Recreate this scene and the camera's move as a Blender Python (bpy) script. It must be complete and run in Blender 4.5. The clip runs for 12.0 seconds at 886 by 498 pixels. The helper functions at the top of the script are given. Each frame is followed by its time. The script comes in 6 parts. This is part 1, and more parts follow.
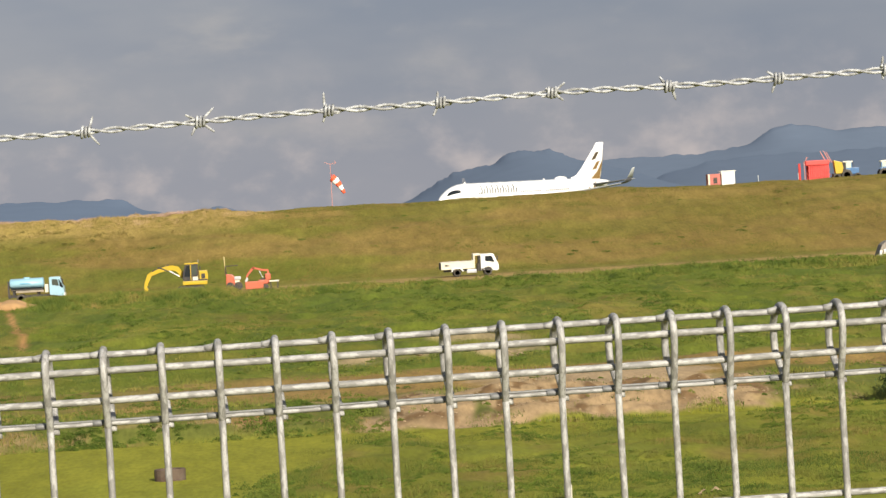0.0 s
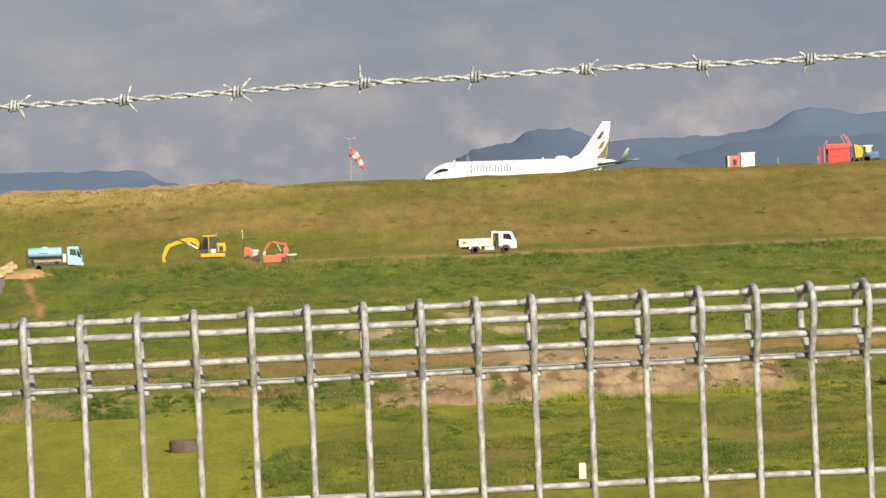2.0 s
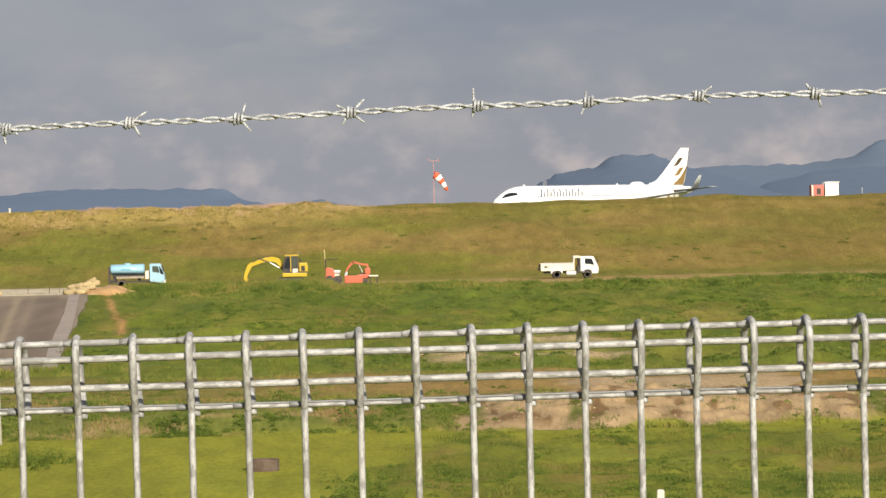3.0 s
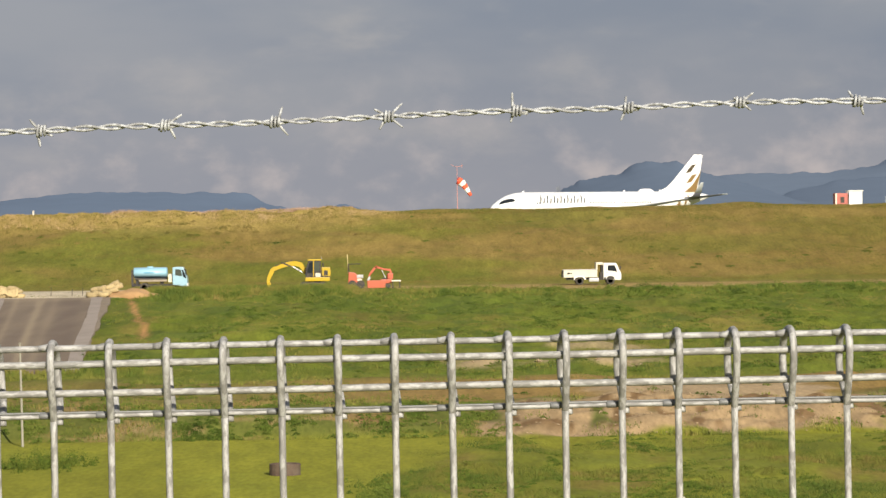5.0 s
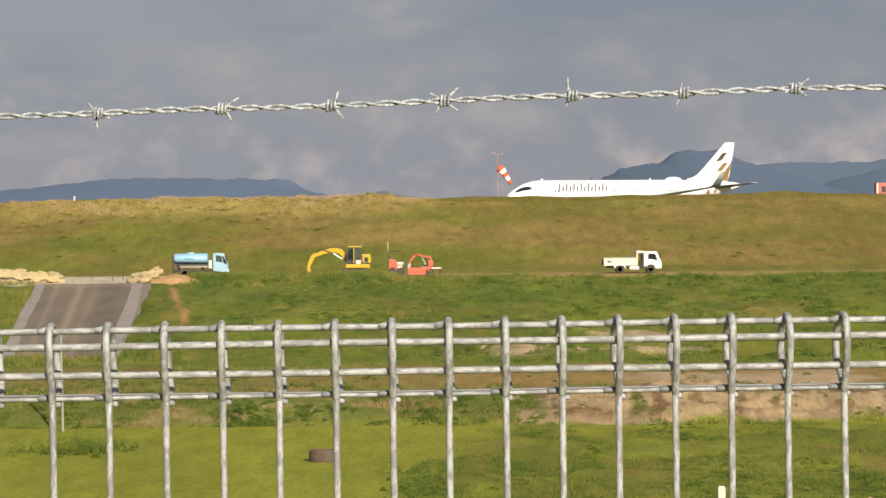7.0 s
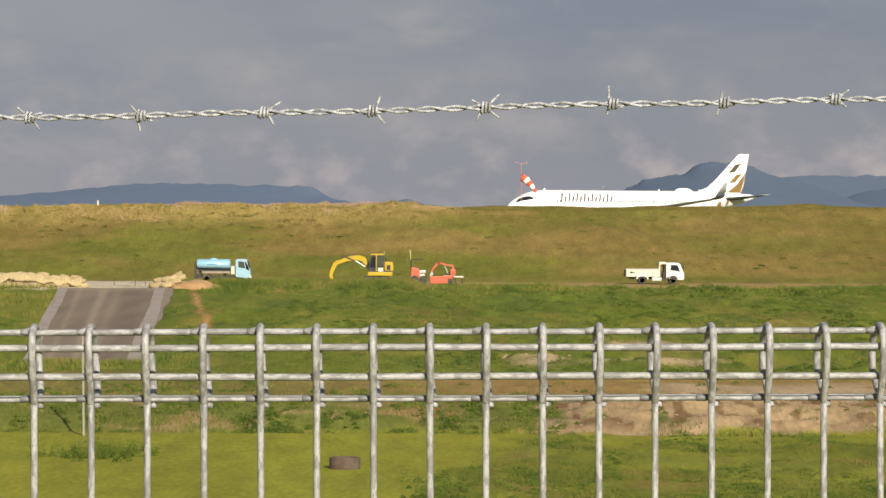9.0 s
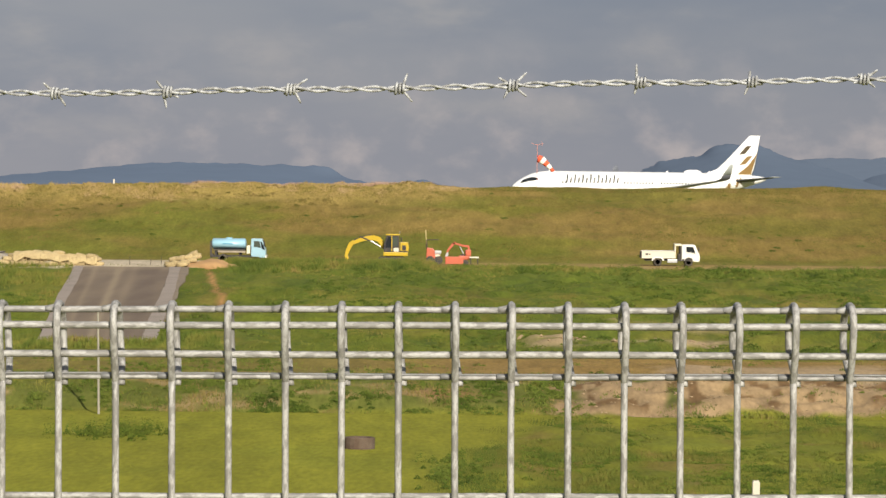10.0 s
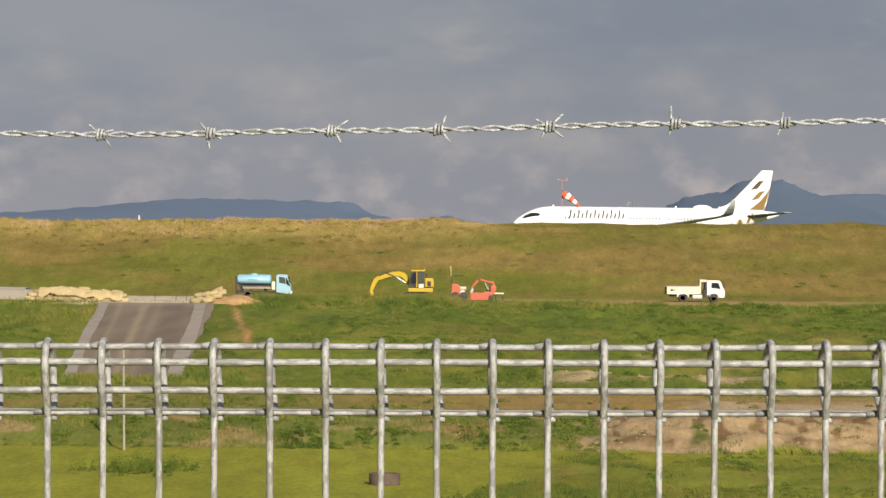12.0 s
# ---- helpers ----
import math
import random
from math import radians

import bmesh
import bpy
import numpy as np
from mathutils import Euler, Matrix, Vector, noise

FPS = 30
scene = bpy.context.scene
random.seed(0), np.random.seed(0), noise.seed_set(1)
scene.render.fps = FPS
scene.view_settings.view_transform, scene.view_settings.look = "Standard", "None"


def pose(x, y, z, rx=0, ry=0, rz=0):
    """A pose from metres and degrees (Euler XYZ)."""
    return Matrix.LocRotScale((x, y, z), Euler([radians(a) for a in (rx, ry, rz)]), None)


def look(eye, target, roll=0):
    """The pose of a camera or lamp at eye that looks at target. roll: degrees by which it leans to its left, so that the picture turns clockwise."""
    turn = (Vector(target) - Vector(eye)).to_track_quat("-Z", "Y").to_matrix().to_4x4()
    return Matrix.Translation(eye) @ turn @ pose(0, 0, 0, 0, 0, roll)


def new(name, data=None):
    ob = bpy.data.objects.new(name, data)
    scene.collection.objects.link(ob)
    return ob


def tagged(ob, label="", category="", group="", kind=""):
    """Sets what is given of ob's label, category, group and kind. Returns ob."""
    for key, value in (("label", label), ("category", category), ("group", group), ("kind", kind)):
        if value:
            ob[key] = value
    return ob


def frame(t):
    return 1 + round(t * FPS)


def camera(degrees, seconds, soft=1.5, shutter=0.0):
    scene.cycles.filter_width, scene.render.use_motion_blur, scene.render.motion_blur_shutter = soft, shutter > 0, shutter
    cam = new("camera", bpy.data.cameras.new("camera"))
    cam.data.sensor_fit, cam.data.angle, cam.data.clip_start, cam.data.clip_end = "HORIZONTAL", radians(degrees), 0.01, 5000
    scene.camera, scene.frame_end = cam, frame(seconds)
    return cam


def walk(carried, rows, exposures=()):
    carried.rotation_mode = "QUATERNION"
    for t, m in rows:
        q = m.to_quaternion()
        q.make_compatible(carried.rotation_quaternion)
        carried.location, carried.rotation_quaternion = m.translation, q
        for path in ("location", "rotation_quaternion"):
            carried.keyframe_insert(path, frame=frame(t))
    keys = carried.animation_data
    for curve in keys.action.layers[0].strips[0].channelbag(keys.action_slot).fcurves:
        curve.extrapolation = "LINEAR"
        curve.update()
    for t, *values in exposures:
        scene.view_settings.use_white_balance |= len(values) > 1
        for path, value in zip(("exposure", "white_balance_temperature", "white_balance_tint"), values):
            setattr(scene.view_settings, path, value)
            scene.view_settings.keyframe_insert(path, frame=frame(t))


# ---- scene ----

def aim(x, y, z, yaw, pitch, roll):
    """A camera pose: yaw to the right, pitch up and lean to the left, in degrees."""
    return pose(x, y, z, 90 + pitch, 0, -yaw) @ pose(0, 0, 0, 0, 0, roll)


PATH = [
    (0.0, aim(0.0797, 0.0176, 1.6077, 3.367, -0.718, -3.257)),
    (0.5, aim(0.0822, 0.0162, 1.6077, 3.253, -0.681, -3.132)),
    (1.0, aim(0.0804, 0.0142, 1.6067, 3.450, -0.795, -3.096)),
    (1.5, aim(0.0710, 0.0247, 1.6057, 2.938, -1.005, -2.814)),
    (2.0, aim(0.0657, -0.0113, 1.6050, 3.023, -1.122, -2.230)),
    (2.5, aim(0.0524, -0.0165, 1.6051, 2.116, -0.835, -1.562)),
    (3.0, aim(0.0409, -0.0160, 1.6058, 1.560, -0.660, -1.204)),
    (3.2, aim(0.0359, -0.0053, 1.6061, 1.451, -0.718, -1.008)),
    (4.8, aim(0.0307, 0.0101, 1.6059, 1.151, -0.571, -0.780)),
    (5.0, aim(0.0292, 0.0098, 1.6060, 1.149, -0.553, -0.762)),
    (5.5, aim(0.0263, 0.0059, 1.6053, 0.969, -0.592, -0.580)),
    (6.0, aim(0.0254, 0.0072, 1.6043, 0.881, -0.714, -0.486)),
    (6.5, aim(0.0224, 0.0043, 1.6034, 0.769, -0.791, -0.503)),
    (7.0, aim(0.0164, 0.0028, 1.6033, 0.419, -0.772, -0.471)),
    (8.8, aim(0.0018, -0.0015, 1.6012, -0.015, -0.691, 0.327)),
    (9.0, aim(0.0018, -0.0081, 1.6010, 0.014, -0.614, 0.237)),
    (9.5, aim(0.0011, -0.0069, 1.5996, -0.002, -0.868, 0.223)),
    (10.0, aim(-0.0074, -0.0013, 1.5988, -0.263, -0.968, 0.551)),
    (10.5, aim(-0.0159, 0.0123, 1.5976, -0.228, -1.028, 0.709)),
    (11.0, aim(-0.0232, 0.0067, 1.5985, -0.226, -0.837, 1.048)),
    (11.5, aim(-0.0260, -0.0096, 1.5989, -0.337, -0.704, 1.225)),
    (12.0, aim(-0.0187, -0.0500, 1.6016, -0.719, -0.321, 0.521)),
]

cam = camera(15.94, 12.0, soft=1.5)
walk(cam, PATH, exposures=[(0, 0.91), (3, 0.89), (6, 0.82), (9, 0.73), (12, 0.71)])

# ---- world and sun ----
SUN_AZ, SUN_EL = radians(163), radians(25)     # clockwise from +y, behind the camera and to its right


def build_world():
    w = bpy.data.worlds.new("evening_sky")
    scene.world = w
    w.use_nodes = True
    nt = w.node_tree
    nt.nodes.clear()
    N, L = nt.nodes.new, nt.links.new
    out, bg = N("ShaderNodeOutputWorld"), N("ShaderNodeBackground")
    sky = N("ShaderNodeTexSky")
    sky.sky_type, sky.sun_disc = "NISHITA", False
    sky.sun_elevation, sky.sun_rotation = SUN_EL, SUN_AZ
    sky.dust_density = 2.0
    dim = N("ShaderNodeMix")
    dim.data_type, dim.blend_type = "RGBA", "MULTIPLY"
    dim.inputs[0].default_value = 1
    L(sky.outputs[0], dim.inputs[6])
    dim.inputs[7].default_value = (0.10, 0.10, 0.10, 1)
    co = N("ShaderNodeTexCoord")

    def clouds(scale, stretch, detail, lo, hi, shift=0.0):
        mp, nz, rp = N("ShaderNodeMapping"), N("ShaderNodeTexNoise"), N("ShaderNodeMapRange")
        mp.inputs["Scale"].default_value = (scale, scale, scale * stretch)
        mp.inputs["Location"].default_value = (shift, shift * 0.7, shift * 0.3)
        nz.inputs["Scale"].default_value = 1
        nz.inputs["Detail"].default_value = detail
        nz.inputs["Roughness"].default_value = 0.55
        L(co.outputs["Generated"], mp.inputs["Vector"])
        L(mp.outputs[0], nz.inputs["Vector"])
        L(nz.outputs["Fac"], rp.inputs["Value"])
        rp.inputs["From Min"].default_value, rp.inputs["From Max"].default_value = lo, hi
        rp.interpolation_type = "SMOOTHSTEP"
        return rp.outputs[0]

    def mix(fac, a, b):
        m = N("ShaderNodeMix")
        m.data_type = "RGBA"
        for sock, v in ((m.inputs[0], fac), (m.inputs[6], a), (m.inputs[7], b)):
            if isinstance(v, tuple):
                sock.default_value = v
            else:
                L(v, sock)
        return m.outputs[2]

    # slate bellies, paler tops, and lit heaps low over the horizon
    deck = mix(clouds(8, 3.2, 4, 0.36, 0.70, 3.1), (0.138, 0.152, 0.184, 1), (0.176, 0.181, 0.200, 1))
    deck = mix(clouds(20, 2.6, 5, 0.52, 0.84, 9.4), deck, (0.226, 0.217, 0.218, 1))
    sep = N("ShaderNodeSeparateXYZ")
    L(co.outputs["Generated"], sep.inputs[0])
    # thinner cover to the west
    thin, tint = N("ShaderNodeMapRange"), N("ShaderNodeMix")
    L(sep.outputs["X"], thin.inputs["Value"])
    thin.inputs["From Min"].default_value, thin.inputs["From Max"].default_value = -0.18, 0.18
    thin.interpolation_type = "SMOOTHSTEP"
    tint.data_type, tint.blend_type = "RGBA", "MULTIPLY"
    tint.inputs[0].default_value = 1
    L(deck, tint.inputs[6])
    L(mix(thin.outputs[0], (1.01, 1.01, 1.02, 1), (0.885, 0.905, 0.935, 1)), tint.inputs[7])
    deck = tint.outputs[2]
    low = N("ShaderNodeMapRange")
    L(sep.outputs["Z"], low.inputs["Value"])
    low.inputs["From Min"].default_value, low.inputs["From Max"].default_value = 0.004, 0.060
    low.inputs["To Min"].default_value, low.inputs["To Max"].default_value = 1, 0
    low.interpolation_type = "SMOOTHSTEP"
    veil = N("ShaderNodeMath")
    veil.operation = "MULTIPLY"
    L(low.outputs[0], veil.inputs[0])
    veil.inputs[1].default_value = 0.42
    deck = mix(veil.outputs[0], deck, (0.222, 0.212, 0.222, 1))
    heap = N("ShaderNodeMath")
    heap.operation = "MULTIPLY"
    L(low.outputs[0], heap.inputs[0])
    L(clouds(44, 1.4, 6, 0.45, 0.76, 5.7), heap.inputs[1])
    deck = mix(heap.outputs[0], deck, (0.285, 0.256, 0.252, 1))
    # the cover breaks up towards the zenith
    cover = N("ShaderNodeMapRange")
    L(sep.outputs["Z"], cover.inputs["Value"])
    cover.inputs["From Min"].default_value, cover.inputs["From Max"].default_value = 0.25, 0.7
    cover.inputs["To Min"].default_value, cover.inputs["To Max"].default_value = 0.96, 0.6
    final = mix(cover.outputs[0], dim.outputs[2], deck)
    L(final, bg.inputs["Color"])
    L(bg.outputs[0], out.inputs["Surface"])


build_world()
sun_data = bpy.data.lights.new("sun", "SUN")
sun_data.energy, sun_data.angle, sun_data.color = 4.1, radians(0.6), (1.0, 0.925, 0.785)
sun = new("sun", sun_data)
sun_dir = Vector((math.sin(SUN_AZ) * math.cos(SUN_EL), math.cos(SUN_AZ) * math.cos(SUN_EL), math.sin(SUN_EL)))
sun.matrix_world = look(sun_dir * 60, (0, 0, 0))


# ---- materials ----
def material(name, col, rough=0.6, metal=0.0, var=0.25, scale=6.0, fine=60.0, bump=0.1, tint=None, rnd=0.0, spec=0.5, coat=0.0):
    """A surface whose colour varies at two scales, with fine relief. tint: the colour of its stains. rnd: variation from piece to piece."""
    m = bpy.data.materials.new(name)
    m.use_nodes = True
    nt = m.node_tree
    N, L = nt.nodes.new, nt.links.new
    b = nt.nodes["Principled BSDF"]
    co = N("ShaderNodeTexCoord")
    big, small = N("ShaderNodeTexNoise"), N("ShaderNodeTexNoise")
    for nz, s, d in ((big, scale, 5), (small, fine, 3)):
        nz.inputs["Scale"].default_value, nz.inputs["Detail"].default_value = s, d
        L(co.outputs["Object"], nz.inputs["Vector"])
    tint = tint or tuple(c * 0.45 for c in col)
    rp = N("ShaderNodeMapRange")
    L(big.outputs["Fac"], rp.inputs["Value"])
    rp.inputs["From Min"].default_value, rp.inputs["From Max"].default_value = 0.42, 0.75
    rp.inputs["To Max"].default_value = min(1, var * 2)
    mx = N("ShaderNodeMix")
    mx.data_type = "RGBA"
    L(rp.outputs[0], mx.inputs[0])
    mx.inputs[6].default_value, mx.inputs[7].default_value = (*col, 1), (*tint, 1)
    hsv = N("ShaderNodeHueSaturation")
    L(mx.outputs[2], hsv.inputs["Color"])
    val = N("ShaderNodeMapRange")
    L(small.outputs["Fac"], val.inputs["Value"])
    val.inputs["To Min"].default_value, val.inputs["To Max"].default_value = 1 - var, 1 + var
    if rnd:
        info, add = N("ShaderNodeObjectInfo"), N("ShaderNodeMath")
        mul = N("ShaderNodeMapRange")
        L(info.outputs["Random"], mul.inputs["Value"])
        mul.inputs["To Min"].default_value, mul.inputs["To Max"].default_value = -rnd, rnd
        add.operation = "ADD"
        L(val.outputs[0], add.inputs[0])
        L(mul.outputs[0], add.inputs[1])
        L(add.outputs[0], hsv.inputs["Value"])
    else:
        L(val.outputs[0], hsv.inputs["Value"])
    L(hsv.outputs[0], b.inputs["Base Color"])
    rr = N("ShaderNodeMapRange")
    L(big.outputs["Fac"], rr.inputs["Value"])
    rr.inputs["To Min"].default_value, rr.inputs["To Max"].default_value = max(0.03, rough - 0.12), min(1, rough + 0.12)
    L(rr.outputs[0], b.inputs["Roughness"])
    b.inputs["Metallic"].default_value = metal
    b.inputs["Specular IOR Level"].default_value = spec
    b.inputs["Coat Weight"].default_value = coat
    if bump:
        bp = N("ShaderNodeBump")
        bp.inputs["Strength"].default_value, bp.inputs["Distance"].default_value = bump, 0.4 / fine
        L(small.outputs["Fac"], bp.inputs["Height"])
        L(bp.outputs[0], b.inputs["Normal"])
    return m


def grass_material(name, cols):
    """Blades and leaves: their colour runs through cols in patches and clumps; their shading leans to that of the sward as a whole."""
    m = bpy.data.materials.new(name)
    m.use_nodes = True
    nt = m.node_tree
    N, L = nt.nodes.new, nt.links.new
    b = nt.nodes["Principled BSDF"]
    geo, ramp, co, draw = N("ShaderNodeNewGeometry"), N("ShaderNodeValToRGB"), N("ShaderNodeTexCoord"), N("ShaderNodeMapping")
    draw.inputs["Scale"].default_value = (1, 0.22, 1)
    L(co.outputs["Object"], draw.inputs["Vector"])
    total = None
    for scale, lo, hi, gain in ((0.30, 0.34, 0.66, 0.50), (1.2, 0.30, 0.70, 0.40)):
        nz, r = N("ShaderNodeTexNoise"), N("ShaderNodeMapRange")
        nz.inputs["Scale"].default_value, nz.inputs["Detail"].default_value = scale, 3
        L(draw.outputs[0], nz.inputs["Vector"])
        r.inputs["From Min"].default_value, r.inputs["From Max"].default_value, r.inputs["To Max"].default_value = lo, hi, gain
        L(nz.outputs["Fac"], r.inputs["Value"])
        add = N("ShaderNodeMath")
        add.operation = "ADD"
        if total is None:
            island = N("ShaderNodeMath")
            island.operation = "MULTIPLY"
            L(geo.outputs["Random Per Island"], island.inputs[0])
            island.inputs[1].default_value = 0.12
            total = island.outputs[0]
        L(total, add.inputs[0])
        L(r.outputs[0], add.inputs[1])
        total = add.outputs[0]
    e = ramp.color_ramp.elements
    while len(e) < len(cols):
        e.new(0.5)
    for i, c in enumerate(cols):
        e[i].position, e[i].color = i / (len(cols) - 1), (*c, 1)
    L(total, ramp.inputs[0])
    L(ramp.outputs[0], b.inputs["Base Color"])
    lean, unit = N("ShaderNodeMix"), N("ShaderNodeVectorMath")
    lean.data_type = "VECTOR"
    lean.inputs[0].default_value = 0.55
    L(geo.outputs["Normal"], lean.inputs[4])
    lean.inputs[5].default_value = (0, 0, 1)
    unit.operation = "NORMALIZE"
    L(lean.outputs[1], unit.inputs[0])
    L(unit.outputs[0], b.inputs["Normal"])
    b.inputs["Roughness"].default_value = 0.85
    b.inputs["Specular IOR Level"].default_value = 0.1
    return m


def zinc(name, light, dark, grey, s1, s2, stretch=(1, 1, 1)):
    """Weathered galvanising: hard-edged pale blooms over grey, with dull flecks and a chalky sheen."""
    m = bpy.data.materials.new(name)
    m.use_nodes = True
    nt = m.node_tree
    N, L = nt.nodes.new, nt.links.new
    b = nt.nodes["Principled BSDF"]
    co, info = N("ShaderNodeTexCoord"), N("ShaderNodeObjectInfo")
    shift, vm = N("ShaderNodeVectorMath"), N("ShaderNodeCombineXYZ")
    L(info.outputs["Random"], vm.inputs[0])
    shift.operation = "ADD"
    draw = N("ShaderNodeMapping")
    draw.inputs["Scale"].default_value = stretch
    L(co.outputs["Object"], draw.inputs["Vector"])
    L(draw.outputs[0], shift.inputs[0])
    L(vm.outputs[0], shift.inputs[1])
    col = None
    for s, lo, hi, c, amt in ((s1, 0.46, 0.56, dark, 0.85), (s2, 0.52, 0.60, grey, 0.7), (s1 * 0.3, 0.5, 0.7, dark, 0.5)):
        nz, r, mx = N("ShaderNodeTexNoise"), N("ShaderNodeMapRange"), N("ShaderNodeMix")
        nz.inputs["Scale"].default_value, nz.inputs["Detail"].default_value = s, 4
        L(shift.outputs[0], nz.inputs["Vector"])
        L(nz.outputs["Fac"], r.inputs["Value"])
        r.inputs["From Min"].default_value, r.inputs["From Max"].default_value, r.inputs["To Max"].default_value = lo, hi, amt
        mx.data_type = "RGBA"
        L(r.outputs[0], mx.inputs[0])
        if col is None:
            mx.inputs[6].default_value = (*light, 1)
        else:
            L(col, mx.inputs[6])
        mx.inputs[7].default_value = (*c, 1)
        col = mx.outputs[2]
    L(col, b.inputs["Base Color"])
    b.inputs["Metallic"].default_value, b.inputs["Roughness"].default_value = 0.08, 0.65
    bp = N("ShaderNodeBump")
    bp.inputs["Strength"].default_value, bp.inputs["Distance"].default_value = 0.25, 0.0006
    L(nz.outputs["Fac"], bp.inputs["Height"])
    L(bp.outputs[0], b.inputs["Normal"])
    return m


GALV = zinc("galvanised_upright", (0.372, 0.365, 0.353), (0.170, 0.163, 0.153), (0.25, 0.238, 0.222), 200, 620, (1, 1, 0.38))
GALV_BAR = zinc("galvanised_cross_rod", (0.372, 0.365, 0.353), (0.170, 0.163, 0.153), (0.25, 0.238, 0.222), 200, 620, (0.38, 1, 1))
WIRE = zinc("galvanised_wire", (0.42, 0.43, 0.44), (0.17, 0.17, 0.17), (0.28, 0.28, 0.28), 200, 600)
ZINC_DARK = material("dark_rod_steel", (0.20, 0.20, 0.20), 0.6, 0.3, 0.2, 80, 400, 0.1)
WHITE_PAINT = material("white_paint", (0.70, 0.685, 0.63), 0.35, 0, 0.07, 1.5, 30, 0.02, (0.66, 0.64, 0.58), coat=0.3)
AIR_WHITE = material("airliner_white", (0.82, 0.81, 0.79), 0.28, 0, 0.03, 0.4, 9, 0.01, (0.74, 0.73, 0.70), coat=0.4)
AIR_GREY = material("airliner_grey", (0.30, 0.31, 0.33), 0.4, 0.1, 0.08, 0.6, 9, 0.01)
AIR_GOLD = material("airliner_gold", (0.25, 0.155, 0.055), 0.4, 0.15, 0.08, 0.6, 9, 0.01)
AIR_TIP = material("winglet_pale_grey", (0.40, 0.42, 0.42), 0.4, 0, 0.05, 0.6, 9, 0.01)
AIR_WINDOW = material("cabin_window_glass", (0.07, 0.075, 0.085), 0.15, 0, 0.1, 2, 20, 0.0)
AIR_TITLE = material("airliner_title_grey", (0.055, 0.053, 0.048), 0.4, 0, 0.1, 0.6, 9, 0.01)
AIR_INNER = material("winglet_slate", (0.115, 0.125, 0.15), 0.5, 0, 0.05, 0.6, 9, 0.01)
AIR_BROWN = material("airliner_bronze", (0.085, 0.062, 0.036), 0.4, 0.1, 0.08, 0.6, 9, 0.01)
AIR_DARK = material("airliner_charcoal", (0.07, 0.072, 0.08), 0.4, 0, 0.1, 0.6, 9, 0.01)
GLASS_GREEN = material("tinted_cab_glass", (0.06, 0.07, 0.055), 0.2, 0, 0.1, 2, 20, 0.0, spec=0.3)
KERB = material("dusty_kerb_concrete", (0.285, 0.235, 0.195), 0.9, 0, 0.22, 0.5, 9, 0.3, (0.17, 0.14, 0.11))
GLASS_DARK = material("dark_glass", (0.016, 0.019, 0.022), 0.22, 0, 0.1, 2, 20, 0.0, spec=0.25)
RUBBER = material("tyre_rubber", (0.045, 0.040, 0.034), 0.9, 0, 0.35, 6, 60, 0.3, (0.13, 0.105, 0.075))
CHASSIS = material("dark_chassis", (0.030, 0.028, 0.027), 0.8, 0.0, 0.3, 5, 50, 0.2, (0.12, 0.09, 0.06))
RIM = material("wheel_rim", (0.42, 0.42, 0.42), 0.45, 0.5, 0.2, 6, 40, 0.05)
BED_CREAM = material("cream_truck_bed", (0.57, 0.53, 0.42), 0.5, 0, 0.14, 2.2, 25, 0.1, (0.50, 0.42, 0.30))
SKIRT = material("muddy_skirt", (0.30, 0.25, 0.19), 0.8, 0, 0.3, 3, 25, 0.2)
TANK_BLUE = material("pale_blue_tank", (0.27, 0.46, 0.56), 0.35, 0, 0.08, 1.6, 25, 0.02, (0.23, 0.43, 0.55), coat=0.2)
CAB_BLUE = material("pale_blue_cab", (0.29, 0.45, 0.53), 0.33, 0, 0.08, 1.8, 25, 0.02, coat=0.3)
TANK_MARK = material("tank_lettering_blue", (0.06, 0.24, 0.38), 0.4, 0, 0.1)
YELLOW = material("machine_yellow", (0.43, 0.290, 0.005), 0.4, 0, 0.10, 2.0, 25, 0.05, (0.33, 0.20, 0.02), coat=0.2)
ORANGE = material("machine_orange", (0.41, 0.088, 0.040), 0.45, 0, 0.12, 2.0, 25, 0.05, (0.45, 0.10, 0.05))
DULL_RED = material("faded_red_paint", (0.40, 0.11, 0.085), 0.6, 0, 0.2, 1.2, 20, 0.05, (0.24, 0.09, 0.07))
RED = material("signal_red", (0.58, 0.042, 0.034), 0.55, 0, 0.12, 1.2, 20, 0.05, (0.42, 0.035, 0.03), rnd=0.1)
SOCK_RED = material("windsock_red_cloth", (0.70, 0.10, 0.04), 0.8, 0, 0.1, 2, 30, 0.1)
SOCK_WHITE = material("windsock_white_cloth", (0.78, 0.75, 0.70), 0.8, 0, 0.08, 2, 30, 0.1)
MAST_RED = material("faded_mast_red", (0.50, 0.22, 0.19), 0.6, 0, 0.1, 2, 20, 0.05)
TRACTOR_BLUE = material("tractor_blue", (0.035, 0.115, 0.26), 0.4, 0, 0.12, 2, 25, 0.05)
ASPHALT = material("worn_asphalt", (0.150, 0.116, 0.086), 0.9, 0, 0.28, 0.22, 9, 0.4, (0.200, 0.160, 0.120))
RUT = material("dusty_wheel_track", (0.215, 0.165, 0.112), 0.95, 0, 0.25, 0.7, 14, 0.3, (0.13, 0.11, 0.09))
CONCRETE = material("pale_concrete", (0.262, 0.228, 0.190), 0.9, 0, 0.18, 0.6, 16, 0.3, (0.20, 0.18, 0.155), rnd=0.08)
SACK = material("straw_coloured_sacking", (0.385, 0.300, 0.155), 0.9, 0, 0.3, 1.6, 12, 0.5, (0.25, 0.18, 0.09), rnd=0.2)
SOIL = material("orange_soil", (0.36, 0.215, 0.095), 0.95, 0, 0.25, 1.2, 22, 0.6, (0.25, 0.15, 0.07))
